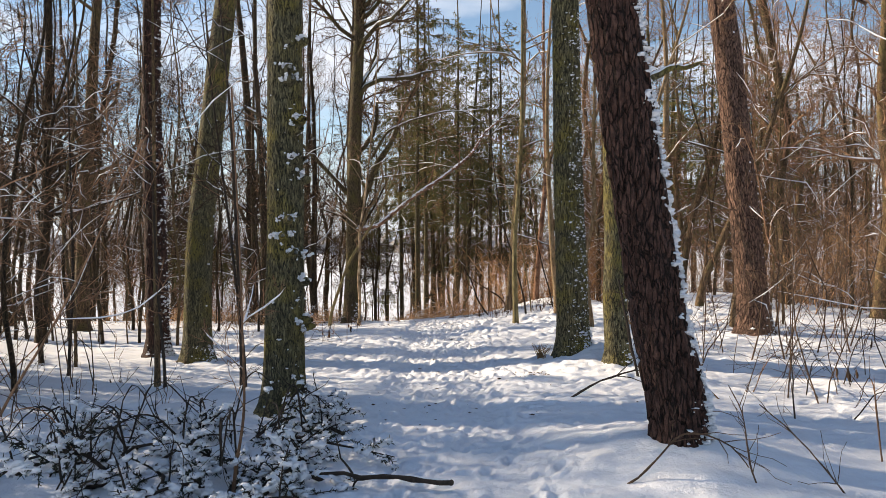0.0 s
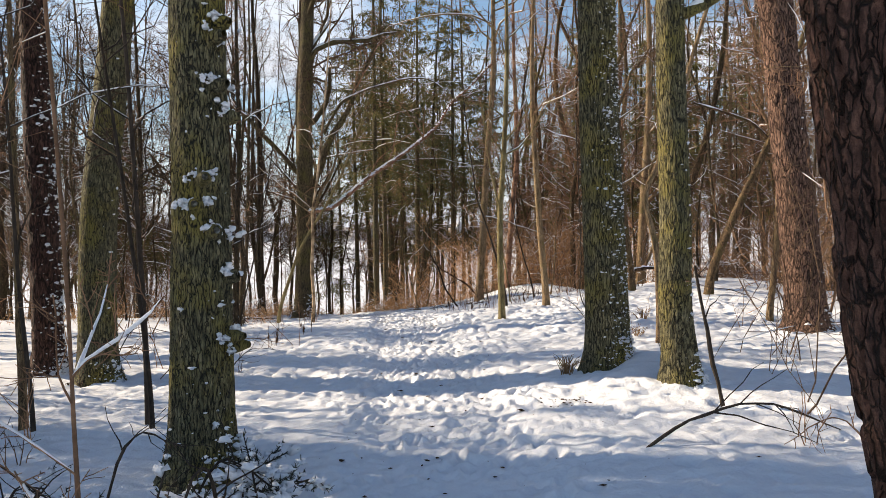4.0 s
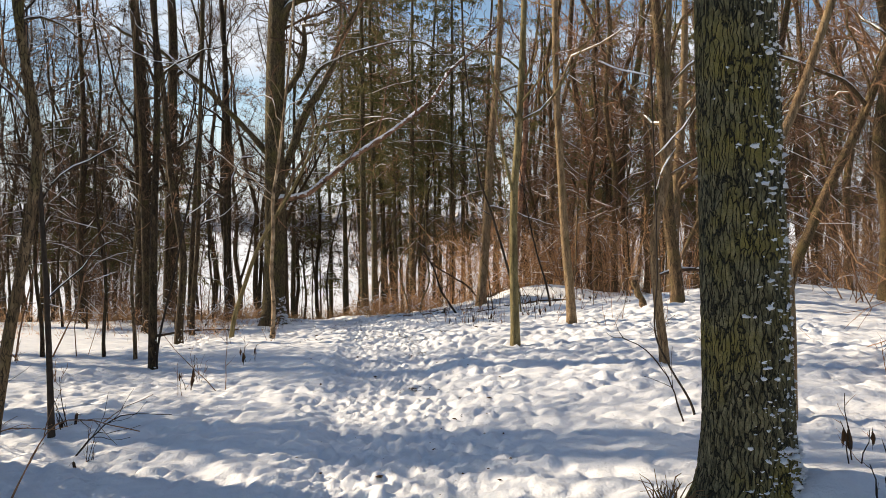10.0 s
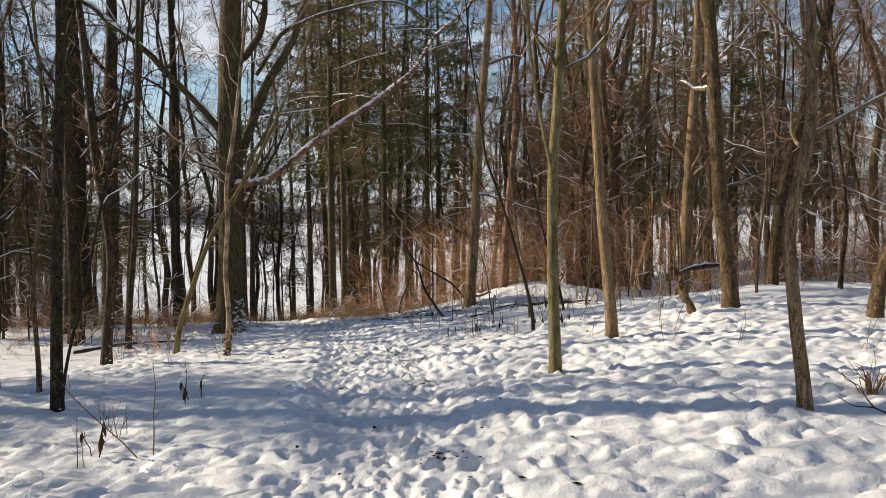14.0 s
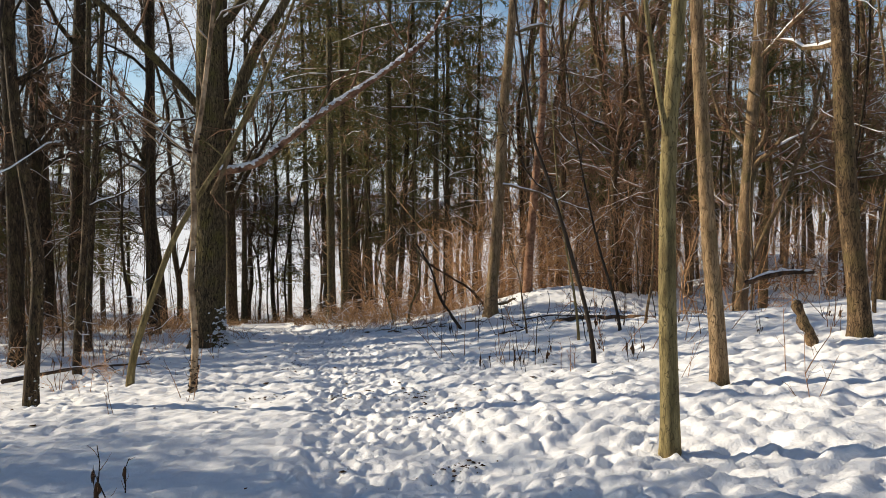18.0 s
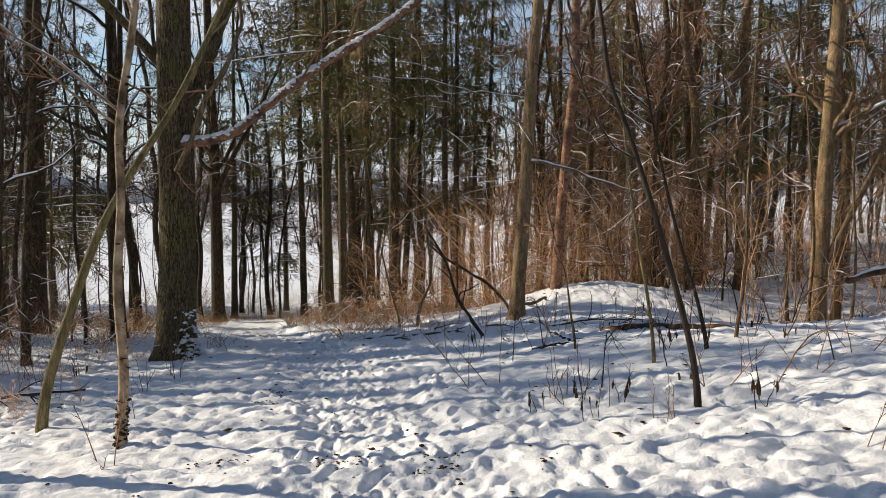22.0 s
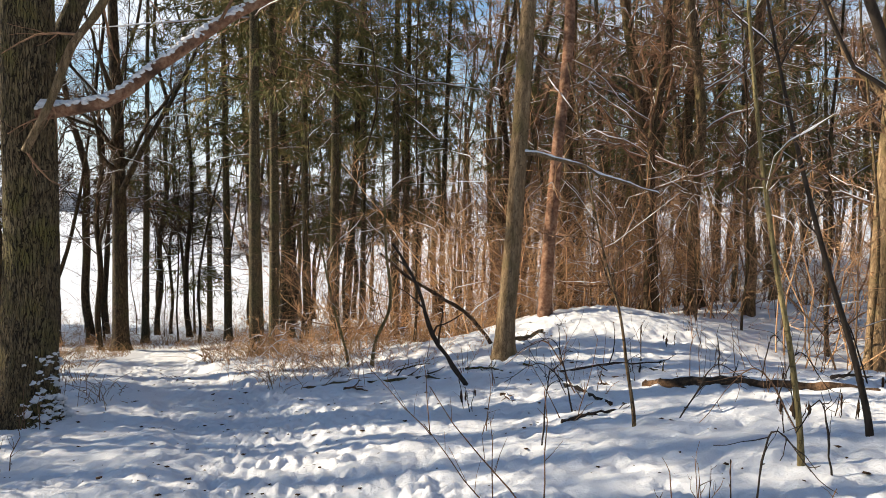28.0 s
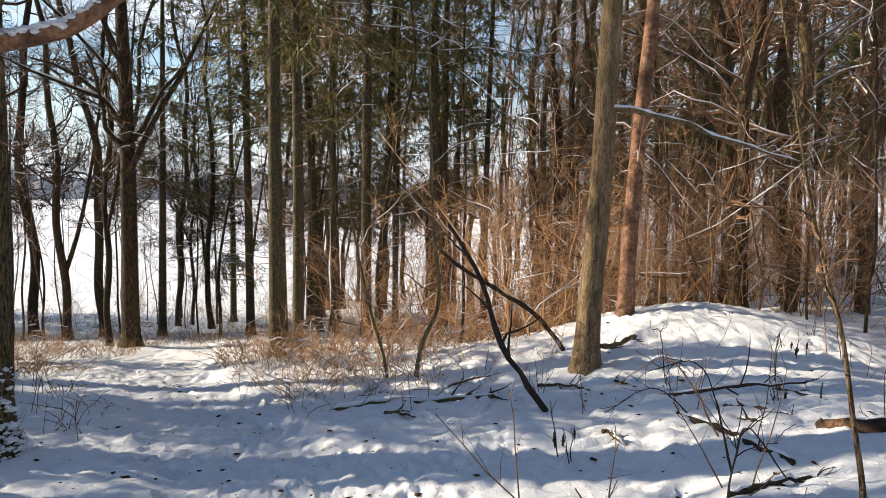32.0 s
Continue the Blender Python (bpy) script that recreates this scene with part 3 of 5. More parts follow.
def big_tree(name, x, y, offs, r, height, bark, label, seed, relief=0.010, cells=30, tall=0.13, k=120, limbs=10, from_h=7.5, snow=0, snow_high=4.0,
             fleck=0.014, fleck_spread=0.55, facing=-0.35, plates=False, limb_len=(2.5, 5.0), extra=(), stubs=0, twigs=(5, 4), flare=1.0):
    """A tree that the path passes: furrowed trunk, limbs, twigs and the snow caught on it."""
    rng = np.random.RandomState(seed)
    t = thing(name, (x, y, ground_z(x, y)), label, "tree")
    P, R = trunk_shape(trunk_path(offs, height, seed), r, height, flare=flare)
    part("trunk", stem(P, R, k, relief, cells, tall, seed % 7, plates), bark, t)
    a, b, c = crown_of(P, R, rng, limbs, (np.searchsorted(P[:, 2], from_h) / len(P), 0.98), limb_len, twigs)
    for q in range(limbs):
        part("limb", tubes(a[0][q:q + 1], a[1][q:q + 1], 8), bark, t)
    part("spray", joined(tubes(*b, 4), tubes(*c, 3)), BACKLIT_TWIG if bark is OLD_OAK else TWIG, t, kind="stuff")
    lying = caps(*a, rng, 0.8)
    if lying is not None:
        part("limb_snow", lying, SNOW, t, "snow lying along the limbs", "stuff")
    for ctrl, r0, r1, lie, *skin in extra:
        p = smooth_path(ctrl, 44)[None]
        q = np.linspace(r0, r1, 44)[None] * np.interp(np.linspace(0, 12, 44), np.arange(13), rng.uniform(0.82, 1.18, 13))[None]
        p[0, 1:-1] += np.stack([np.interp(np.linspace(0, 9, 42), np.arange(10), rng.normal(0, r0 * 0.4, 10)) for _ in range(3)], -1)
        limb = part("limb", tubes(p, q, 14), skin[0] if skin else bark, t)
        s1 = sprout(p, q, 7, (0.3, 1.0), (0.2, 0.4), (0.5, 1.1), 0.03, 5, 0.4, rng, 0.22, 0.004)
        part("spray", joined(tubes(*s1, 4), tubes(*sprout(*s1, 4, (0.2, 1), (0.3, 0.6), (0.4, 1.0), 0.0, 4, 0.6, rng, 0.2, 0.003), 3)), TWIG, limb, kind="stuff")
        if lie:
            part("snow_strip", caps(p, q, rng, 1.1, 0.85), SNOW, limb, "snow lying on the limb")
        if skin and lie:
            m = 620
            i, g = rng.randint(0, 42, m), rng.normal(0.25, 0.5, m)
            i[:420] = rng.randint(0, 26, 420)
            at = p[0, i] + (p[0, i + 1] - p[0, i]) * rng.rand(m, 1) + (q[0, i] * 0.9)[:, None] * np.stack([-0.35 * np.cos(g), -np.sin(g), np.cos(g)], -1)
            part("snow_crust", blobs(at, rng.uniform(0.016, 0.042, (m, 1)) * (1, 1, 0.6), rng, 0.2), SNOW, limb, "lumpy snow clinging to the limb", "stuff")
    if snow:
        part("fleck_snow", flecks(P, R, rng, snow, facing, fleck_spread, 0.0, snow_high, fleck), SNOW, t, "snow flecks stuck in the bark", "stuff")
        part("snow_skirt", flecks(P, R * 1.04, rng, 120, -0.5, 0.5, -0.03, 0.25, 0.017), SNOW, t, "snow caught round the foot of the trunk", "stuff")
    for q in range(stubs):
        h = 0.7 + q * (snow_high - 0.7) / stubs + rng.uniform(-0.1, 0.1)
        i = np.searchsorted(P[:, 2], h)
        g = rng.uniform(-1.5, 0.5)
        n = np.array([math.cos(g), math.sin(g), 0])
        p = np.stack([P[i] + n * R[i] * 0.7, P[i] + n * (R[i] + 0.05) + (0, 0, 0.015), P[i] + n * (R[i] + rng.uniform(0.07, 0.12)) + (0, 0, 0.02)])[None]
        part("stub", tubes(p, np.array([[0.058, 0.045, 0.02]]), 9), bark, t)
        m = rng.randint(22, 46)
        wide = rng.uniform(0.035, 0.075)
        at = P[i] + n * (R[i] + 0.012) + (0, 0, 0.035) + np.outer(rng.normal(0, wide, m), (-n[1], n[0], rng.normal(0, 0.25))) + rng.normal(0, 0.014, (m, 3)) * (1, 1, 1.3)
        part("snow_clump", blobs(at, rng.uniform(0.006, 0.023, (m, 1)) * (1, 1, 0.75), rng, 0.45), SNOW, t, "clump of snow on a stub", "stuff")
    return t


def slim_tree(name, x, y, offs, r, height, bark, label, seed, limbs=7, from_h=1.6, limb_len=(0.7, 1.8), snow=0, k=14, extra=(), twigs=(5, 5), category="tree", scars=0):
    """A young or thin tree with a smooth stem."""
    rng = np.random.RandomState(seed)
    twig = BACKLIT_TWIG if bark in (ALDER, DARK) else TWIG
    t = thing(name, (x, y, ground_z(x, y)), label, category)
    P, R = trunk_shape(trunk_path(offs, height, seed), r, height, step=0.07)
    part("trunk", stem(P, R, k), bark, t)
    a, b, c = crown_of(P, R, rng, limbs, (np.searchsorted(P[:, 2], from_h) / len(P), 0.98), limb_len, twigs, angle=(0.5, 1.1))
    for q in range(limbs):
        part("branch", tubes(a[0][q:q + 1], a[1][q:q + 1], 6), bark, t)
    part("spray", joined(tubes(*b, 4), tubes(*c, 3)), twig, t, kind="stuff")
    lying = caps(*a, rng, 0.6)
    if lying is not None:
        part("branch_snow", lying, SNOW, t, "snow lying along the branches", "stuff")
    for ctrl, r0, r1, lie in extra:
        p, q = smooth_path(ctrl, 12)[None], np.linspace(r0, r1, 12)[None]
        limb = part("limb", tubes(p, q, 8), bark, t)
        s1 = sprout(p, q, 6, (0.3, 1.0), (0.2, 0.45), (0.4, 1.0), 0.02, 5, 0.5, rng, 0.2, 0.003)
        part("spray", tubes(*s1, 4), twig, limb, kind="stuff")
        if lie:
            part("snow_strip", caps(p, q, rng, 1.1, 0.9), SNOW, limb, "snow lying on the limb")
    if snow:
        part("fleck_snow", flecks(P, R, rng, snow, -0.25, 0.6, 0.0, 3.5, 0.012), SNOW, t, "snow flecks stuck to the bark", "stuff")
    if scars:
        dark = joined(flecks(P, R, rng, scars, -1.57, 1.6, -0.03, 0.35, 0.012), flecks(P, R * 0.96, rng, scars // 3, -1.57, 1.6, 0.3, 3.0, 0.011))
        part("bark_scar", dark, DARK, t, "black cracked bark, thickest at the foot", "stuff")
    return t


big_tree("oak_tree", -1.57, 7.06, [(0.01, 0.03, 1.73), (0, 0.04, 2.65), (0, 0.06, 3.57)], 0.2, 17, OAK,
         "mossy green oak with snow clumps on stubs, beside the path", 31, relief=0.011, cells=36, tall=0.09, k=180, snow=60, snow_high=3.9, fleck=0.013, facing=-0.9, fleck_spread=0.7, stubs=13)
big_tree("pine_tree", 1.6, 4.8, [(-0.16, 0, 0.83), (-0.28, 0.01, 1.64), (-0.4, 0.01, 2.45), (-0.5, 0.01, 3.15)], 0.19, 16, PINE,
         "leaning pine with dark red-brown scaly bark and snow on one side", 32, relief=0.022, cells=23, tall=0.2, snow=1300, fleck=0.02, fleck_spread=0.3, facing=-0.2, plates=True, k=150, from_h=8, flare=0.15)
big_tree("oak_tree", 1.62, 8.88, [(-0.03, 0.04, 1.3), (-0.05, 0.07, 2.07), (-0.06, 0.09, 2.85)], 0.195, 18, OAK,
         "mossy oak with furrowed bark and snow flecks, on a snow hump", 33, relief=0.011, cells=36, tall=0.09, k=190, snow=1200, snow_high=4.2, fleck=0.0095, facing=-0.9, fleck_spread=0.5, flare=0.55)
big_tree("oak_tree", 2.0, 8.13, [(-0.04, 0.02, 0.63), (-0.03, 0.04, 1.3), (-0.04, 0.06, 1.96), (-0.05, 0.08, 2.62)], 0.135, 14, OAK,
         "slightly bent mossy oak with a snow-covered side branch", 34, relief=0.011, cells=23, tall=0.09, snow=90, fleck=0.012, k=150,
         extra=[([(0, 0.05, 2.95), (0.22, 0.0, 3.1), (0.5, -0.05, 3.3), (0.9, -0.1, 3.35)], 0.05, 0.02, True)])
big_tree("pine_tree", 4.84, 11.1, [(-0.08, 0.05, 1.28), (-0.2, 0.09, 2.6), (-0.34, 0.14, 4.2)], 0.235, 18, RED_PINE,
         "stout pine with reddish scaly bark among brushwood", 35, relief=0.014, cells=21, tall=0.19, snow=90, plates=True,
         extra=[([(-0.3, 0.0, 4.6), (-0.6, -0.2, 4.9), (0.4, -0.6, 5.2), (1.2, -0.9, 4.8)], 0.06, 0.03, True)])
big_tree("oak_tree", -3.65, 10.6, [(0.04, 0.03, 1.89), (0.2, 0.05, 3.41), (0.36, 0.07, 4.92)], 0.2, 17, OAK,
         "leaning mossy oak standing in smooth snow", 36, relief=0.01, snow=40, k=84)
big_tree("pine_tree", -4.55, 11.4, [(-0.05, 0.03, 1.96), (-0.12, 0.06, 3.67), (-0.13, 0.09, 5.37)], 0.18, 17, PINE,
         "dark straight pine speckled with snow", 37, relief=0.012, cells=18, tall=0.17, snow=520, snow_high=6.0, fleck=0.02, plates=True, k=64)
big_tree("oak_tree", -3.0, 23.4, [(0.05, 0.03, 1.5), (0.09, -0.08, 3.05), (0.11, 0.0, 5.95)], 0.275, 20, OLD_OAK,
         "big old oak with a long snow-covered low branch", 38, relief=0.012, cells=36, tall=0.2, k=90, snow=150, snow_high=0.7, fleck=0.03, limbs=26, from_h=4.7, twigs=(9, 10),
         extra=[([(0.0, -0.1, 2.95), (0.35, -0.3, 3.04), (0.66, -0.4, 3.1), (0.98, -0.44, 3.2), (1.32, -0.4, 3.52), (1.73, -0.28, 3.87), (2.15, -0.12, 4.2), (2.6, -0.04, 4.5), (3.67, 0.1, 5.32), (4.6, 0.1, 6.4), (5.6, 0.11, 7.4)], 0.072, 0.024, True, FOXY),
                ([(0.95, 0.3, 5.3), (1.02, -0.2, 4.7), (0.86, -0.45, 4.1), (0.62, -0.5, 3.7), (0.38, -0.5, 3.1), (0.18, -0.5, 2.66)], 0.03, 0.04, False, TAN),
                ([(0.15, 0.2, 3.7), (0.7, 0.3, 4.8), (1.5, 0.35, 6.4), (2.3, 0.2, 8.5)], 0.11, 0.05, False),
                ([(0.6, 0.3, 5.4), (1.26, 0.2, 6.35), (2.37, 0.1, 6.75), (3.6, 0.1, 6.95), (4.3, 0.1, 6.6)], 0.045, 0.012, True),
                ([(-0.1, 0.1, 4.2), (-0.9, -0.3, 5.1), (-2.0, -0.8, 6.2), (-3.2, -1.0, 6.9)], 0.07, 0.03, True)])
big_tree("ash_tree", 2.22, 24.08, [(0.12, 0.07, 1.61), (0.21, 0.14, 3.0), (0.28, 0.19, 4.14)], 0.118, 15, TAN,
         "slightly leaning tree with sunlit tan bark at a snowy mound", 39, relief=0.005, cells=12, tall=0.25, k=60, from_h=5,
         extra=[([(0.2, 0.08, 2.55), (0.5, -0.1, 2.5), (1.1, -0.3, 2.3), (1.8, -0.5, 2.05)], 0.028, 0.008, True),
                ([(0.05, 0.02, 0.2), (0.3, -0.1, 0.28), (0.45, -0.12, 0.36)], 0.03, 0.02, False)])

# unseen oak added left of the view to shade the leaning pine
big_tree("oak_tree", -8.2, 10.3, [(0.05, 0.02, 2.0), (0.1, 0.05, 5.0)], 0.3, 16, OAK, "stout mossy oak added out of view, placed to shade the leaning pine", 40, relief=0.008, cells=36, tall=0.2, k=60, limbs=4, from_h=10)
slim_tree("beech_tree", 1.47, 14.46, [(-0.01, 0.06, 1.04), (0.01, 0.11, 1.94), (0.06, 0.14, 2.54)], 0.056, 9, BEECH,
          "young beech with smooth olive bark beside the path", 41, from_h=2.6, extra=[([(0, 0.1, 1.85), (-0.1, 0.05, 2.2), (-0.22, 0, 2.8), (-0.3, 0, 3.6)], 0.02, 0.008, False)])
slim_tree("beech_tree", 2.53, 15.85, [(-0.08, 0.08, 1.25), (-0.14, 0.17, 2.52), (-0.16, 0.19, 2.94)], 0.068, 9, TAN, "young beech with pale sunlit bark, leaning", 42, from_h=3)
slim_tree("crooked_tree", 2.57, 12.38, [(-0.06, 0.03, 0.64), (-0.09, 0.06, 1.19), (0.05, 0.07, 1.9), (0.06, 0.12, 2.94)], 0.045, 7, TAN, "thin crooked young tree in the snow", 43, from_h=1.2, snow=20)
slim_tree("oak_tree", 4.48, 16.78, [(-0.11, 0.09, 1.35), (-0.19, 0.22, 3.43)], 0.1, 13, GREY, "dark slim tree with snow rings on its bark", 44, from_h=2.5, snow=60, k=24)
slim_tree("birch_tree", -2.14, 18.16, [(0.02, 0.05, 0.5), (-0.02, 0.11, 1.2), (0.01, 0.16, 1.85), (0.0, 0.2, 2.34), (0.1, 0.26, 3.09)], 0.038, 8, BIRCH, "thin pale birch with a black foot beside the path", 45, from_h=2.2, scars=190)
slim_tree("leaning_tree", -3.0, 18.89, [(0.29, 0.06, 1.12), (0.5, 0.08, 1.68), (0.76, 0.09, 2.15), (1.11, 0.1, 2.7), (1.37, 0.11, 3.21)], 0.042, 6, BEECH, "thin leaning tree behind the birch", 46, from_h=2.5)
slim_tree("leaning_tree", 2.02, 17.45, [(-0.19, 0.11, 1.0), (-0.32, 0.17, 1.47), (-0.46, 0.23, 1.93), (-0.6, 0.28, 2.36), (-0.63, 0.31, 2.64)], 0.023, 6, DARK, "dark thin leaning tree in the snow", 47, from_h=1.2)
slim_tree("young_tree", -3.65, 17.9, [(0.07, 0.08, 1.49), (-0.11, 0.17, 2.68), (-0.25, 0.27, 4.17)], 0.068, 11, ALDER, "slim grey tree with snow on its bark", 48, snow=60, from_h=2.2)
slim_tree("young_tree", -5.4, 21.6, [(-0.08, 0.19, 3.17), (-0.25, 0.38, 6.23)], 0.11, 15, ALDER, "dark grey trunk among thin trees", 49, from_h=4, k=24, limb_len=(1.5, 3))
slim_tree("young_tree", -7.15, 26.9, [(-0.13, 0.21, 3.2), (-0.19, 0.4, 6.29)], 0.22, 17, ALDER, "dark grey trunk with dead side twigs", 50, from_h=3, k=28, limb_len=(1.5, 3))
slim_tree("young_tree", -4.9, 23.0, [(0.13, 0.13, 3.08), (0.31, 0.24, 6.03)], 0.06, 12, ALDER, "slim grey tree near the bank", 51, from_h=3)
slim_tree("young_tree", -4.13, 20.4, [(0.12, 0.1, 1.95), (0.18, 0.27, 4.86)], 0.052, 11, ALDER, "slim dark tree near the bank", 52, from_h=2)
slim_tree("young_tree", -3.05, 14.8, [(0.03, 0.06, 1.8), (0.08, 0.11, 3.35), (0.05, 0.16, 4.9)], 0.052, 9, ALDER, "slim grey tree in lumpy snow", 53, from_h=1.8, snow=15)
slim_tree("young_tree", -3.0, 14.78, [(0.25, 0.06, 1.3), (0.5, 0.11, 2.6), (0.7, 0.16, 4.4)], 0.014, 6, DARK, "thin stem growing beside a grey tree", 54, from_h=1.8)
slim_tree("sapling", -2.7, 11.4, [(-0.02, 0.03, 0.86), (-0.09, 0.08, 2.15), (-0.23, 0.14, 3.63)], 0.024, 5, DARK, "dark bare sapling in the snow", 55, from_h=0.6)
slim_tree("sapling", -2.36, 9.9, [(0.11, 0.02, 0.87), (0.25, 0.04, 1.61), (0.3, 0.05, 2.02), (0.21, 0.08, 2.73)], 0.036, 6, GREY, "bent bare sapling in the snow", 56, from_h=1.2)
slim_tree("sapling", -3.4, 8.5, [(-0.04, 0.03, 1.81), (-0.07, 0.06, 4.07)], 0.034, 6, GREY, "straight bare sapling in the snow", 57, from_h=1.6)
slim_tree("sapling", -3.25, 8.35, [(-0.1, 0.03, 1.2), (-0.2, 0.06, 3.0)], 0.018, 5, DARK, "thin dark sapling in the snow", 58, from_h=1.0)
slim_tree("sapling", -2.38, 8.45, [(-0.1, 0.04, 2.36), (-0.13, 0.05, 2.92)], 0.025, 6, DARK, "dark bare sapling behind an oak", 59, from_h=1.2)
slim_tree("sapling", -2.3, 8.3, [(-0.16, 0.04, 1.6), (-0.33, 0.05, 2.92)], 0.02, 5, DARK, "thin dark sapling behind an oak", 60, from_h=1.2)
slim_tree("sapling", -4.95, 9.45, [(0.03, 0.04, 1.2), (0.0, 0.05, 2.6)], 0.022, 5, DARK, "thin dark sapling among brushwood", 61, from_h=0.8)
slim_tree("young_tree", 2.64, 10.3, [(-0.04, 0.04, 1.17), (-0.13, 0.07, 1.68), (0.03, 0.07, 2.07)], 0.038, 7, TAN, "thin pale kinked tree between two oaks", 62, from_h=1.7)
slim_tree("pine_tree", 3.35, 25.7, [(0.15, 0.1, 2.09), (0.37, 0.19, 4.47)], 0.1, 14, FOXY, "slim reddish pine with sunlit bark behind the mound", 63, from_h=5)
slim_tree("alder_tree", -4.24, 33.2, [(-0.06, 0.31, 4.3), (-0.19, 0.5, 8.2)], 0.18, 16, ALDER, "dark alder with a forked limb on the bank", 64, from_h=3.5, k=24, limb_len=(2, 4), twigs=(6, 5),
          extra=[([(0, 0.15, 3.6), (0.5, 0, 4.6), (1.2, -0.1, 5.8), (2.0, -0.2, 7.5)], 0.07, 0.02, False)])
slim_tree("alder_tree", -6.95, 28.2, [(0.05, 0.1, 3.0), (0.1, 0.2, 6.5)], 0.22, 17, ALDER, "thick dark alder trunk on the bank", 85, from_h=3.5, k=28, limb_len=(1.5, 3.5), twigs=(6, 5))
slim_tree("alder_tree", -4.75, 26.4, [(-0.05, 0.1, 2.0), (-0.02, 0.2, 5.0)], 0.125, 14, ALDER, "straight dark alder on the bank", 86, from_h=3.0, k=22, limb_len=(1.2, 3.0))
slim_tree("alder_tree", -5.4, 29.8, [(-0.12, 0.1, 1.6), (-0.35, 0.2, 3.6), (-0.3, 0.2, 5.5)], 0.1, 13, ALDER, "bent dark alder on the bank", 87, from_h=3.0, k=20, limb_len=(1.2, 3.0))
# two densely twigged alders added to shade the snow below the old oak
slim_tree("alder_tree", -6.4, 23.9, [(0.05, 0.05, 2.0), (0.0, 0.1, 5.0)], 0.09, 11, ALDER, "slim dark alder added near the old oak to shade the snow", 88, limbs=14, from_h=1.8, k=16, limb_len=(0.8, 2.0), twigs=(6, 6))
slim_tree("alder_tree", -8.3, 25.2, [(-0.05, 0.05, 2.0), (0.1, 0.1, 5.0)], 0.1, 12, ALDER, "dark alder with low branches, added to shade the snow", 89, limbs=14, from_h=2.0, k=16, limb_len=(0.8, 2.2), twigs=(6, 6))
# two more alders added at the view's left edge to shade the path
slim_tree("alder_tree", -7.6, 13.5, [(0.05, 0.05, 2.0), (0.1, 0.1, 5.0)], 0.1, 11, ALDER, "dark alder with low side branches, added to shade the path", 90, limbs=16, from_h=1.8, k=16, limb_len=(0.8, 2.2), twigs=(6, 6))
slim_tree("alder_tree", -9.6, 14.9, [(-0.05, 0.05, 2.0), (-0.1, 0.1, 5.0)], 0.12, 12, ALDER, "dark alder with many low branches, added to shade the path", 93, limbs=16, from_h=2.0, k=16, limb_len=(0.8, 2.4), twigs=(6, 6))
slim_tree("maple_tree", 6.9, 23.2, [(0.1, 0.1, 1.6), (0.28, 0.2, 4.2), (0.36, 0.24, 5.1)], 0.14, 14, TAN, "forked tree with sunlit tan bark among brushwood", 65, from_h=2.5, k=24, limb_len=(1.5, 3),
          extra=[([(0.02, 0, 0.9), (0.35, -0.1, 1.7), (0.9, -0.2, 3.0), (1.5, -0.2, 5.0)], 0.06, 0.03, False)])
slim_tree("oak_tree", 7.4, 31.5, [(0.25, 0.07, 2.6), (1.1, 0.12, 6.5)], 0.2, 15, OAK, "mossy leaning oak behind the brushwood", 66, from_h=4, k=28, limb_len=(2, 4))
slim_tree("lime_tree", -8.6, 17.0, [(0.03, 0.04, 2.3), (0.16, 0.07, 4.79), (0.29, 0.11, 7.28)], 0.17, 15, GREY, "forked grey tree near the lake", 67, limbs=5, from_h=3.5, k=24, limb_len=(1.5, 3), twigs=(4, 4))


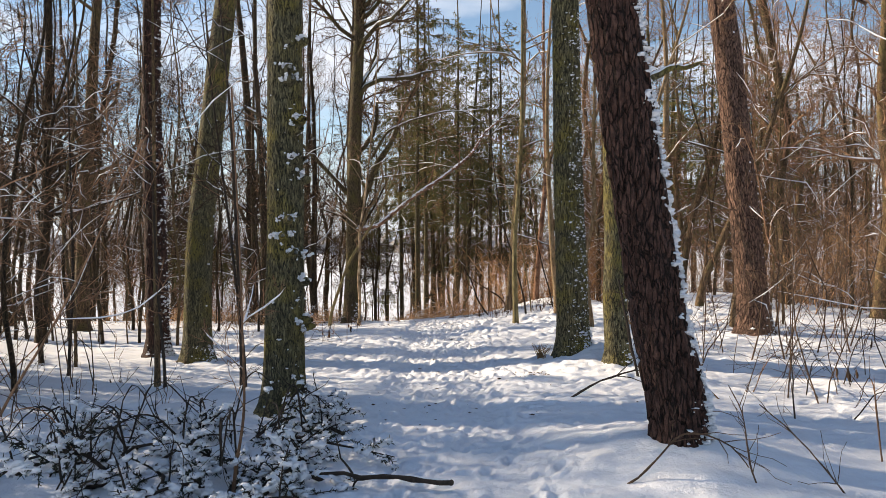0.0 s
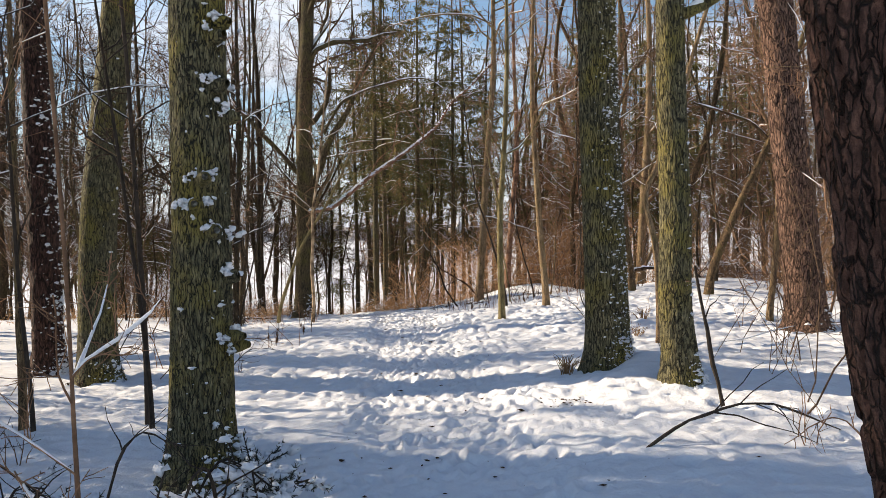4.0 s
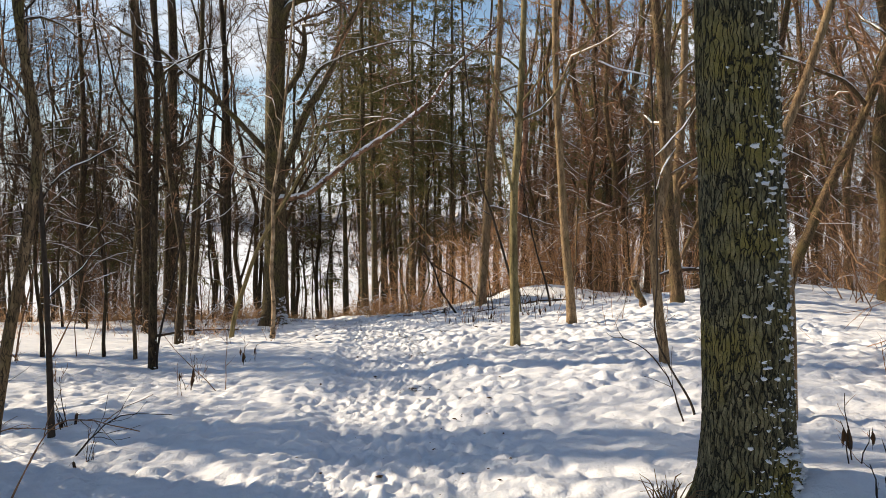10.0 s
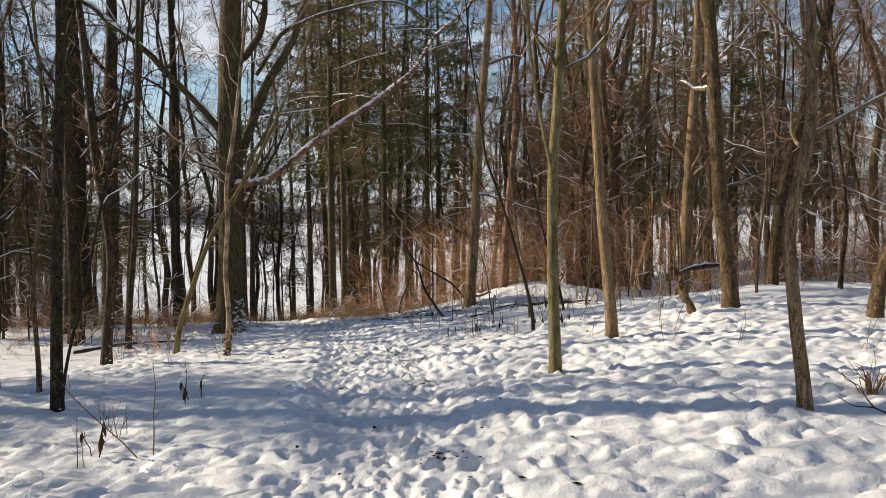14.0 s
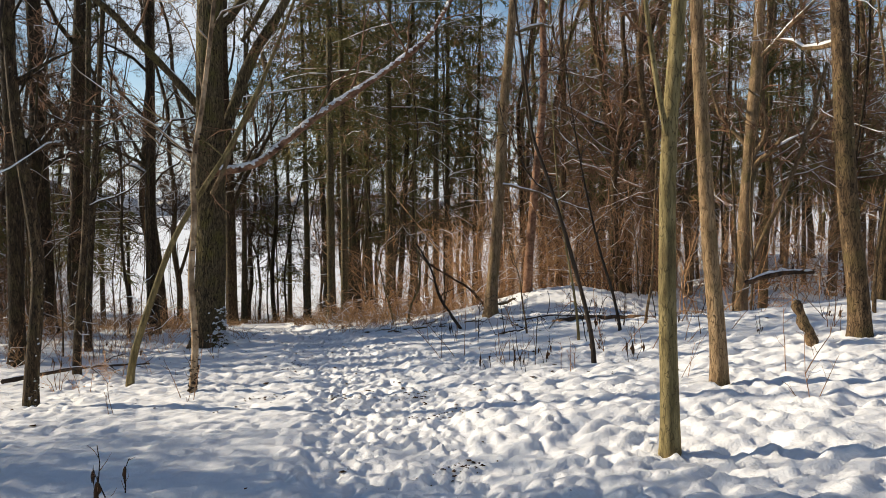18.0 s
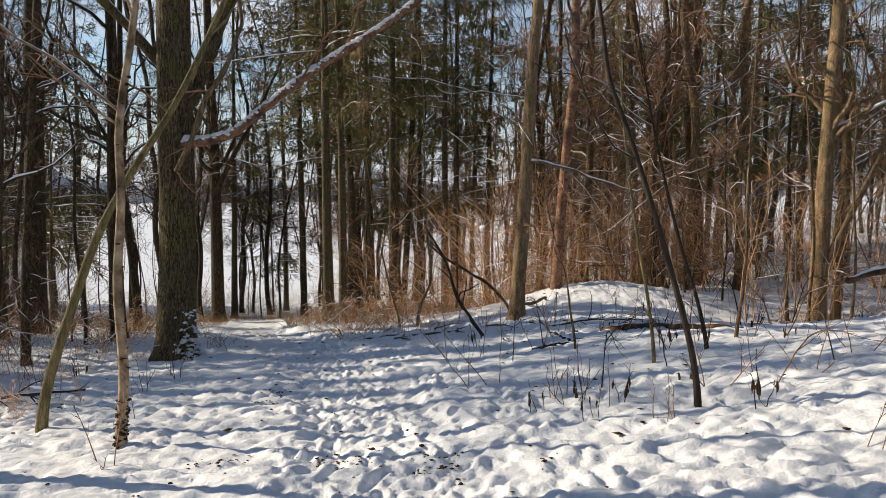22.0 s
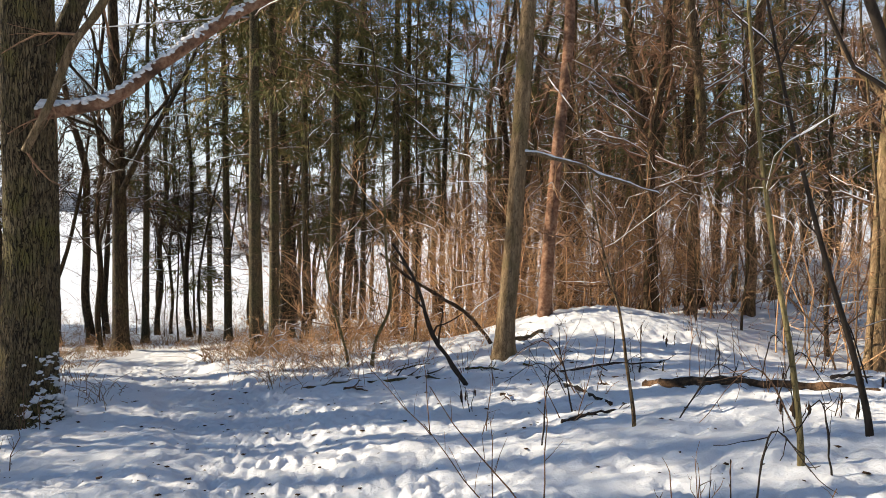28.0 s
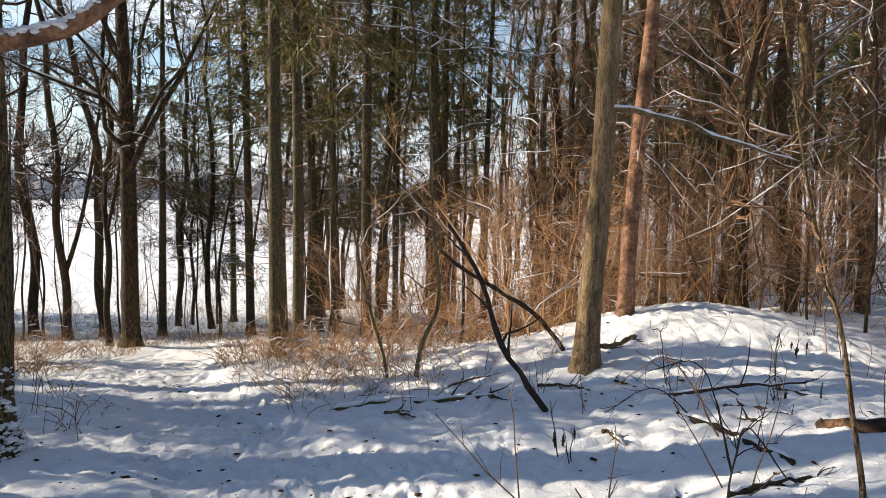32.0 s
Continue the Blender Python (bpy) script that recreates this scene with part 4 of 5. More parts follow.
# ---- background trees: a few kinds, each built once and then copied ----
def make_kind(name, seed, height, r, bark, label, limbs, from_h, limb_len, twigs, up=0.06, snow=0.45):
    rng = np.random.RandomState(seed)
    twig = BACKLIT_TWIG if bark is ALDER else TWIG
    t = thing(name, (0, 0, 0), label, "tree", name.replace("_", " ") + "s of the wood")
    P, R = trunk_shape(trunk_path([(rng.normal(0, 0.06), rng.normal(0, 0.06), 2.0), (rng.normal(0, 0.28), rng.normal(0, 0.28), 6.0)], height, seed, 4.0), r, height, fine_to=4, step=0.25)
    P[:, :2] += 0.05 * np.stack([np.sin(P[:, 2] * 2.1 + seed), np.cos(P[:, 2] * 1.7 + seed)], -1) * np.clip(P[:, 2:3], 0, 1)
    part("trunk", stem(P, R, 10, seed=seed % 7), bark, t)
    if seed % 2:
        h = rng.uniform(1.2, 3.2)
        i = np.searchsorted(P[:, 2], h)
        g = rng.uniform(0, 6.3)
        out = np.array([math.cos(g), math.sin(g), 0])
        fork = smooth_path([P[i] - (0, 0, 0.1), P[i] + out * 0.35 + (0, 0, 0.8), P[i] + out * 0.8 + (0, 0, 2.4), P[i] + out * 1.3 + (0, 0, 5.0), P[i] + out * 1.5 + (0, 0, 7.0)], 14)[None]
        fr = np.linspace(R[i] * 0.65, 0.01, 14)[None]
        part("limb", tubes(fork, fr, 7), bark, t)
        f1 = sprout(fork, fr, 8, (0.3, 1.0), (0.15, 0.4), (0.5, 1.1), up, 5, 0.5, rng, 0.2, 0.006)
        part("spray", joined(tubes(*f1, 3), tubes(*sprout(*f1, 4, (0.2, 1), (0.3, 0.7), (0.4, 1.0), 0.0, 3, 0.6, rng, 0.2, 0.006), 3)), twig, t, kind="stuff")
    a, b, c = crown_of(P, R, rng, limbs, (np.searchsorted(P[:, 2], from_h) / len(P), 0.98), limb_len, twigs, up, fine=0.0054, steps=(7, 4, 2))
    a = (a[0] + 0.07 * rng.normal(size=a[0].shape) * np.linspace(0, 1, 7)[None, :, None], a[1] * 0.66)
    part("crown", joined(tubes(*a, 4), tubes(*b, 3), tubes(*c, 3)), twig, t, kind="stuff")
    lying = joined(caps(*a, rng, snow, k=4), caps(*b, rng, snow * 0.6, 1.0, 0.007, 3))
    part("snow", lying, SNOW, t, "snow lying on branches", "stuff")
    return t


def make_spruce(seed, height, r, low, label="tall spruce with a bare lower trunk and drooping brown-green needles", snow=0.25):
    rng = np.random.RandomState(seed)
    t = thing("spruce_tree", (0, 0, 0), label, "tree", "spruces by the lake")
    P, R = trunk_shape(trunk_path([(0, 0, 3), (rng.normal(0, 0.1), rng.normal(0, 0.1), 8)], height, seed, 0.3), r, height, fine_to=4, step=0.25)
    part("trunk", stem(P, R, 10, seed=seed % 7), SPRUCE, t)
    a = sprout(P[None], R[None], 70, (np.searchsorted(P[:, 2], low) / len(P), 0.9), (1.0, 2.8), (1.3, 1.75), -0.05, 6, 0.16, rng, 0.08, 0.01, absolute=True)
    short = (1.1 - 0.75 * (a[0][:, 0, 2] - low) / (height - low)).clip(0.2, 1)[:, None, None]
    a = (a[0][:, :1] + (a[0] - a[0][:, :1]) * short, a[1])
    dead = sprout(P[None], R[None], 40 if low > 7 else 14, (0.12, np.searchsorted(P[:, 2], low + 1) / len(P)), (0.3, 1.1), (1.2, 1.7), -0.02, 4, 0.08, rng, 0.15, 0.006, absolute=True)
    part("bough_work", joined(tubes(*a, 3), tubes(*dead, 3)), TWIG, t, kind="stuff")
    b = sprout(*a, 13, (0.1, 1.0), (0.16, 0.38), (0.5, 1.4), -0.5, 2, 0.8, rng, 0.3, 0.012)
    c = sprout(*b, 6, (0.05, 1.0), (0.25, 0.6), (0.4, 1.1), -0.35, 2, 0.9, rng, 0.25, 0.009)
    part("foliage", joined(tubes(b[0], b[1] * 0 + np.array([0.014, 0.005]), 3), tubes(c[0], c[1] * 0 + np.array([0.0125, 0.004]), 3)), NEEDLE, t, "drooping sprays of needles", "stuff")
    lying = caps(*a, rng, snow, 1.6, 0.012, 4)
    if lying is not None:
        part("snow", lying, SNOW, t, "snow lying on the boughs", "stuff")
    return t


def make_shrub(seed, height, stems, label, mat, spread=0.5, twigs=(7, 4), group="brushwood", snow=0.25, name="bush", low=False):
    rng = np.random.RandomState(seed)
    t = thing(name, (0, 0, 0), label, "bush", group)
    d = rng.normal(size=(stems, 3)) * (spread, spread, 0) + (0, 0, 1)
    at = np.concatenate([rng.normal(0, 0.3, (stems, 2)), np.full((stems, 1), -0.1)], 1)
    ln = height * rng.uniform(0.55, 1.05, stems)
    P = [at]
    for q in range(6):
        d = d + rng.normal(size=d.shape) * 0.24 + (0, 0, 0.05)
        d /= np.linalg.norm(d, axis=1, keepdims=True)
        P.append(P[-1] + d * ln[:, None] / 6)
    P = np.stack(P, 1)
    R = np.linspace(0.0082, 0.0026, 7)[None] * rng.uniform(0.5, 1.5, (stems, 1)) * (height / 3.5)
    if low:
        part("stem_tangle", tubes(P, R, 4), mat, t, kind="stuff")
    for q in range(0 if low else stems):
        part("stem", tubes(P[q:q + 1], R[q:q + 1], 4), mat, t)
    a = sprout(P, R, twigs[0], (0.15, 1.0), (0.15, 0.5), (0.4, 1.2), 0.04, 4, 0.6, rng, 0.3, 0.0034)
    b = sprout(*a, twigs[1], (0.2, 1.0), (0.3, 0.9), (0.4, 1.2), 0.0, 2, 0.6, rng, 0.2, 0.0028)
    part("spray", joined(tubes(*a, 3), tubes(*b, 3)), mat, t, kind="stuff")
    lying = caps(*a, rng, snow, 1.1, 0.006)
    if lying is not None:
        part("snow", lying, SNOW, t, "snow on the twigs", "stuff")
    return t


def plant(kinds, spots, rng, scale=(0.85, 1.15)):
    """Copies of the kinds at the spots, turned and sized by chance; the first of each kind moves to its own spot."""
    used = set()
    for n, (x, y) in enumerate(spots):
        k = n % len(kinds)
        s = rng.uniform(*scale)
        m = pose(x, y, ground_z(x, y) - 0.03, rng.normal(0, 1.5), rng.normal(0, 1.5), rng.uniform(0, 360))
        ob = kinds[k]
        if k in used:
            ob = copy_thing(ob, m)
        used.add(k)
        ob.matrix_basis = m
        ob.scale = (s, s, s)


def scatter(rng, count, box, apart=0.5, keep=None):
    """Random spots in a box (x0, x1, y0, y1), apart from each other, off the walked line, where keep allows."""
    spots = []
    for _ in range(count * 30):
        x, y = rng.uniform(box[0], box[1]), rng.uniform(box[2], box[3])
        if keep and not keep(x, y):
            continue
        if all((x - a) ** 2 + (y - b) ** 2 > apart * apart for a, b in spots):
            spots.append((x, y))
        if len(spots) == count:
            break
    return spots


def clear(x, y):
    """Glades through which the low sun reaches the trunks beside the path."""
    for a, b, w in ((1.5, 8.9, 0.9), (1.85, 8.2, 0.6), (2.2, 24.1, 1.1), (1.45, 14.5, 0.5), (2.5, 15.9, 0.5), (3.5, 27.0, 0.9), (2.0, 26.6, 0.7), (4.5, 28.6, 0.9), (6.5, 23.0, 0.8), (5.0, 20.0, 0.7), (4.6, 11.2, 0.8), (2.5, 18.0, 0.75), (0.3, 16.9, 0.9), (1.0, 14.8, 0.8), (0.8, 13.2, 0.6), (-0.8, 18.3, 0.35), (1.5, 25.3, 0.7), (1.0, 6.6, 0.6), (1.0, 11.1, 0.6), (6.0, 29.5, 1.0), (5.5, 25.5, 0.8), (0.5, 32.5, 0.9), (-0.8, 29.2, 0.7), (7.5, 21.5, 0.7), (8.0, 17.5, 0.7)):
        if x < a and abs((x - a) * SUN_FROM.y - (y - b) * SUN_FROM.x) < w:
            return False
    return True


def lake_gap(x, y):
    """The open stretch of bank through which the lake shows."""
    return y > 24 and -24 < math.degrees(math.atan2(x + 0.4, y - 16)) < 7.5


rng = np.random.RandomState(77)
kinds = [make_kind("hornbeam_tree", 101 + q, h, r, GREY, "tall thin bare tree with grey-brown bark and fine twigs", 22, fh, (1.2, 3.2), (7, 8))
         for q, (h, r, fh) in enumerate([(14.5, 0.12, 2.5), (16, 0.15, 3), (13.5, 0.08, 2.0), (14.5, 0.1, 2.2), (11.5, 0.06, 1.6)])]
thin = [make_kind("alder_tree", 111 + q, h, r, ALDER, "tall thin bare tree by the lake, backlit dark put into its bark", 30, fh, (1.0, 3.0), (8, 10), snow=0.7)
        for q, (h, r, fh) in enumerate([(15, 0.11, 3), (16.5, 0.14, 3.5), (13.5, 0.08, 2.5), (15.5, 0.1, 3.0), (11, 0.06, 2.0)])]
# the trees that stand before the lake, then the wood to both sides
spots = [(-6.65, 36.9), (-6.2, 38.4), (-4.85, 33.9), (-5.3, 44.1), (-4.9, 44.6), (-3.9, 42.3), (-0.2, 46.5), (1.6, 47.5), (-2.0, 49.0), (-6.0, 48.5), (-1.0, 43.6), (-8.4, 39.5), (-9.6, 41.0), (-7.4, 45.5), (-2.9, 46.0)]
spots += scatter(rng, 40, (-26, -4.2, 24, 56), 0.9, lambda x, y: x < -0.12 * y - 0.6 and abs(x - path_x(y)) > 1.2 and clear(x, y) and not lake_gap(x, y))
# extra alders, mostly left of the view, added to cast shadows on the snow
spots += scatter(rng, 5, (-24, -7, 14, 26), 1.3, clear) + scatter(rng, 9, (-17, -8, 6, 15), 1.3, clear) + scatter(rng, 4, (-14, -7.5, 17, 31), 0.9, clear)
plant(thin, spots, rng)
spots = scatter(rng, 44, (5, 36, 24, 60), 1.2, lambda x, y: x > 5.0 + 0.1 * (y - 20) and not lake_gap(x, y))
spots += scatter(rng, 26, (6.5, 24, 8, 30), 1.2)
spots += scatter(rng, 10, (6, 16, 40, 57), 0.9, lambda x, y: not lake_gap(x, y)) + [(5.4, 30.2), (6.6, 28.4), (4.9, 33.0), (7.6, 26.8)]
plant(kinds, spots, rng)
poles = [make_kind("pole_tree", 131 + q, h, r, GREY, "slender bare trunk deep in the wood", 8, 2.5, (0.8, 2.2), (5, 4))
         for q, (h, r) in enumerate([(13, 0.08), (15, 0.12), (12, 0.06), (16, 0.14)])]
spots = scatter(rng, 74, (4, 46, 36, 74), 0.8, lambda x, y: x > 0.12 * (y - 20) and not lake_gap(x, y))
spots += scatter(rng, 4, (-4, 6, 46, 56), 1.2) + scatter(rng, 14, (-24, -8, 40, 56), 0.7, lambda x, y: not lake_gap(x, y))
plant(poles, spots, rng)
whips = [make_kind("bare_sapling", 182 + 2 * q, h, r, ALDER if q % 2 else GREY, "thin bare whip-like young tree in the undergrowth", 9, 1.2, (0.5, 1.3), (5, 4), 0.1, 0.5)
         for q, (h, r) in enumerate([(7, 0.022), (8.5, 0.03), (6, 0.018), (9, 0.038), (5, 0.015)])]
spots = scatter(rng, 58, (-14, -3.6, 13, 38), 0.5, lambda x, y: x < path_x(y) - 2.6 - 0.04 * abs(y - 24) and clear(x, y)) + scatter(rng, 30, (-9, -4.6, 6, 16), 0.6, clear)
spots += scatter(rng, 64, (4.8, 20, 9, 36), 0.5, lambda x, y: x > 4.6 + 0.04 * (y - 9)) + scatter(rng, 10, (-2, 5, 27, 36), 0.5, lambda x, y: x > path_x(y) + 1.6) + scatter(rng, 12, (-9, -3, 30, 48), 0.6, clear)
plant(whips, spots, rng, (0.8, 1.2))
front = [make_spruce(121 + q, h, r, low) for q, (h, r, low) in enumerate([(15, 0.115, 5.6), (16, 0.105, 5.2), (14, 0.085, 4.6)])]
spots = [(-1.02, 28.9), (-0.71, 29.6), (-1.05, 32.4), (-2.1, 36.5), (-0.35, 35.5), (0.03, 34.5), (0.63, 32.5), (1.03, 34.5), (1.64, 36.4), (2.2, 33.4), (2.9, 36.0), (3.7, 34.8)]
plant(front, spots, rng, (0.92, 1.08))
back = [make_spruce(125 + q, h, r, low) for q, (h, r, low) in enumerate([(15, 0.12, 4.2), (16, 0.13, 4.6), (13.5, 0.1, 3.6)])]
spots = scatter(rng, 20, (3.4, 19, 35, 48), 1.3, lambda x, y: x > 0.13 * (y - 16) + 0.6) + [(3.7, 40.2), (1.2, 41.0), (-0.6, 39.5), (2.4, 43.0), (4.6, 43.5), (-1.6, 41.8), (0.4, 44.0)]
spots += scatter(rng, 6, (11, 28, 30, 44), 1.5) + [(-4.6, 38.0), (-3.6, 46.0), (-11.0, 42.0)]
plant(back, spots, rng)
small = [make_spruce(128, 6.5, 0.06, 1.4, "young dark spruce with snow on its drooping branches", 0.9)]
plant(small, [(-7.6, 30.6), (-9.2, 27.5), (-4.0, 44.5)], rng)
kinds = [make_shrub(141 + q, h, n, "rusty-brown thicket of thin bare stems in the snow", RUST, 0.42, (7, 5)) for q, (h, n) in enumerate([(3.4, 10), (4.4, 8), (2.4, 11), (3.8, 9)])]
kinds += [make_shrub(151 + q, h, n, "brown thicket of bare stems in the snow", TWIG, 0.4) for q, (h, n) in enumerate([(3.8, 9), (4.8, 7)])]
spots = scatter(rng, 40, (0.6, 8, 26.2, 33), 0.4, lambda x, y: x > path_x(y) + 2.2 and (x - 4.0) ** 2 + (y - 24.9) ** 2 > 3.2)
spots += scatter(rng, 62, (4.8, 22, 13, 36), 0.6, lambda x, y: x > 5.0 + 0.06 * (y - 14) and (x - 6.7) ** 2 + (y - 18.2) ** 2 > 2.2)
plant(kinds, spots, rng)
kinds = [make_shrub(161 + q, h, n, "grey-brown bare undergrowth with fine twigs", TWIG, 0.35, snow=0.6, name="undergrowth") for q, (h, n) in enumerate([(3.5, 6), (4.6, 5), (2.2, 8), (5.2, 5)])]
spots = scatter(rng, 52, (-16, -3.6, 17, 48), 0.5, lambda x, y: x < path_x(y) - 1.4 and clear(x, y) and not (lake_gap(x, y) and y > 30))
spots += scatter(rng, 30, (4, 26, 33, 44), 0.5, lambda x, y: x > 0.25 * (y - 30)) + scatter(rng, 28, (3.2, 16, 19, 34), 0.6, lambda x, y: x > 4.3 + 0.04 * (y - 20) or y > 27)
spots += scatter(rng, 6, (-24, 4, 46, 56), 0.7) + scatter(rng, 20, (-10, -4.6, 6, 17), 0.6, clear) + scatter(rng, 10, (4.4, 9, 6.0, 13), 0.7)
plant(kinds, spots, rng)

kinds = [make_shrub(171 + q, h, n, "low brown brush on the bank", RUST, 0.5, (5, 3), "low brush", name="brush", low=True) for q, (h, n) in enumerate([(0.9, 8), (1.2, 7), (0.7, 9)])]
spots = scatter(rng, 44, (-11, -3.4, 19, 32), 0.4, lambda x, y: x < path_x(y) - 1.5) + scatter(rng, 30, (-1.6, 3.5, 25.8, 30), 0.35, lambda x, y: x > path_x(y) + 1.1)
spots += scatter(rng, 9, (-0.9, 2.0, 24.6, 26), 0.35, lambda x, y: x > path_x(y) + 0.9)
plant(kinds, spots, rng)
kinds = [make_shrub(211 + q, h, n, "fine reddish twigs along the lake shore", TWIG, 0.4, (7, 4), "shore brush", 0.15, "shore_bush", True) for q, (h, n) in enumerate([(1.6, 7), (2.3, 6), (1.1, 8)])]
plant(kinds, scatter(rng, 40, (-13, 3, 36, 52), 0.6), rng)

# tall alders on the far part of the bank, seen over the spruces
for n, (x, y) in enumerate([(0.8, 50.5), (2.6, 49.5), (3.4, 52.4), (-0.8, 52.6), (1.7, 54.5), (4.6, 50.2), (-2.4, 53.8), (6.0, 52.0)]):
    copy_thing(thin[n % 4], pose(x, y, ground_z(x, y) - 0.03, 0, 0, n * 77))

# dry brown grass and brush along the bank
rng = np.random.RandomState(88)
m = 24000
bx = rng.uniform(-14, 5.5, m)
by = 23.2 + 0.22 * np.abs(bx + 0.5) + rng.gamma(1.8, 4.0, m)
ok = (np.abs(bx - path_x(by)) > 0.75) | (by > 33)
ok &= (vnoise(bx / 0.8, by / 0.9, 31) > np.clip(0.72 - 0.07 * (by - 23.2 - 0.22 * np.abs(bx + 0.5)), 0.34, 0.72)) & ~((by < 28.5) & (bx > -0.5) & (bx < 1.0) & (rng.rand(m) < 0.7))
ok &= ~((bx > 0.8) & (by < 26.5))
bx, by = bx[ok], by[ok]
bz = land(bx, by)
hh = rng.gamma(1.5, 0.09, len(bx)).clip(0.04, 0.7)
P = np.stack([np.stack([bx, by, bz - 0.02], -1)] * 3, 1)
ln = rng.normal(0, 0.8, (len(bx), 2)) * hh[:, None]
P[:, 1, :2] += ln * 0.4
P[:, 1, 2] += hh * 0.55
P[:, 2, :2] += ln * 1.3
P[:, 2, 2] += hh
grass = new("grass", mesh_of("grass", *tubes(P, np.array([[0.0045, 0.004, 0.002]]) * np.ones((len(bx), 1)), 3), GRASS))
tagged(grass, "dry rusty grass and brush along the bank", "grass", kind="stuff")


# ---- small things in the snow ----
def line_thing(name, ctrl, r0, r1, mat, label, category, snow=0.0, n=14, k=9, seed=1, twigs=0, group=""):
    """A log, pole or stick along world points, with its snow and side twigs."""
    rng = np.random.RandomState(seed)
    c = np.array(ctrl, float)
    t = thing(name, tuple(c[0]), label, category, group)
    p = smooth_path(c - c[0], n)[None]
    p[0, 1:-1] += rng.normal(0, min(0.45 * r0, 0.009), (n - 2, 3)) * (1, 1, 0.6)
    q = np.linspace(r0, r1, n)[None] * rng.uniform(0.75, 1.2, (1, n))
    body = tubes(p, q, k)
    ends = np.stack([p[0, 0], p[0, -1]])
    part("wood", joined(body, blobs(ends, np.stack([[r0 * 0.9] * 3, [r1 * 0.9] * 3]), rng, 0.1)), mat, t)
    if snow:
        lying = caps(p, q, rng, 1.1, snow, 0.01)
        if lying is not None:
            part("snow", lying, SNOW, t, "snow lying along the top")
    if twigs:
        s1 = sprout(p, q, twigs, (0.25, 1.0), (0.2, 0.5), (0.4, 1.0), 0.02, 5, 0.6, rng, 0.2, 0.003)
        part("spray", tubes(*s1, 4), mat, t, kind="stuff")
    return t


def gz(x, y, up=0.0):
    return (x, y, ground_z(x, y) + up)


line_thing("fallen_log", [gz(2.72, 21.4, 0.0), gz(3.1, 20.85, 0.025), gz(3.45, 20.3, 0.015), gz(3.75, 19.9, 0.0)], 0.045, 0.034, WOOD, "broken fallen log half buried in snow", "log", 0.35, 22, 14, 3)
line_thing("fallen_log", [gz(2.25, 22.3, 0.0), gz(2.2, 21.6, 0.012), gz(2.12, 20.85, -0.01)], 0.03, 0.022, DARK, "rotten fallen branch half buried in snow", "log", 0.7, 16, 10, 4)
line_thing("fallen_branch", [gz(-0.35, 23.95, -0.03), gz(0.1, 24.03, 0.0), gz(0.6, 23.9, -0.012), gz(1.2, 23.75, -0.01)], 0.03, 0.018, OLD_OAK, "rotten fallen branch in the snow beside the thicket", "branch", 1.1, 22, 9, 5, 9)
line_thing("leaning_pole", [gz(1.49, 23.06, -0.05), (1.14, 23.16, -0.2), (0.87, 23.26, 0.53), (0.69, 23.32, 0.83)], 0.03, 0.016, DARK, "dark broken pole leaning in the thicket", "branch", 0.0, 14, 8, 6, 4)
line_thing("leaning_pole", [gz(2.3, 24.9, -0.05), (2.0, 25.0, -0.25), (1.3, 25.1, 0.2), (0.8, 25.2, 0.6)], 0.03, 0.02, WOOD, "pale fallen pole leaning through the thicket", "branch", 0.6, 14, 8, 7)
line_thing("leaning_stump", [gz(3.9, 16.6, -0.08), gz(3.81, 16.62, 0.16), gz(3.72, 16.65, 0.4)], 0.055, 0.05, GREY, "short broken leaning stem with a snow cap", "stump", 0.9, 10, 12, 8)
line_thing("leaning_stick", [gz(2.05, 7.46, -0.05), (1.95, 7.47, 0.62), (1.84, 7.48, 1.2)], 0.018, 0.01, DARK, "dark stick leaning in the snow by an oak", "branch", 0.0, 10, 7, 9, 2)
line_thing("fallen_branch", [gz(0.05, 4.5, 0.04), gz(-0.3, 4.62, 0.05), gz(-0.9, 4.75, 0.06)], 0.022, 0.012, DARK, "dark fallen stick across the trodden snow", "branch", 0.5, 12, 7, 10, 5)
line_thing("fallen_branch", [gz(5.6, 20.75, 0.5), (5.95, 20.7, 0.45), (6.6, 20.6, 0.5)], 0.045, 0.03, WOOD, "pale broken branch caught in the brushwood", "branch", 0.7, 12, 8, 11, 4)
line_thing("fallen_branch", [gz(2.4, 22.9, 0.02), gz(2.9, 22.6, 0.1), gz(3.6, 22.7, 0.06)], 0.02, 0.008, DARK, "thin dark fallen branch on the mound", "branch", 0.4, 14, 6, 12, 7)
line_thing("fallen_branch", [gz(1.2, 6.7, 0.02), (1.5, 6.75, 0.28), gz(1.9, 6.7, 0.25), gz(2.5, 6.8, 0.02)], 0.012, 0.005, DARK, "thin arching twig over the snow", "branch", 0.0, 14, 6, 13, 6)
line_thing("fallen_branch", [gz(-4.6, 19.4, 0.05), gz(-4.0, 19.8, 0.12), gz(-3.2, 20.4, 0.08)], 0.03, 0.012, DARK, "fallen branch lying beside thin trees", "branch", 0.6, 14, 7, 14, 8)

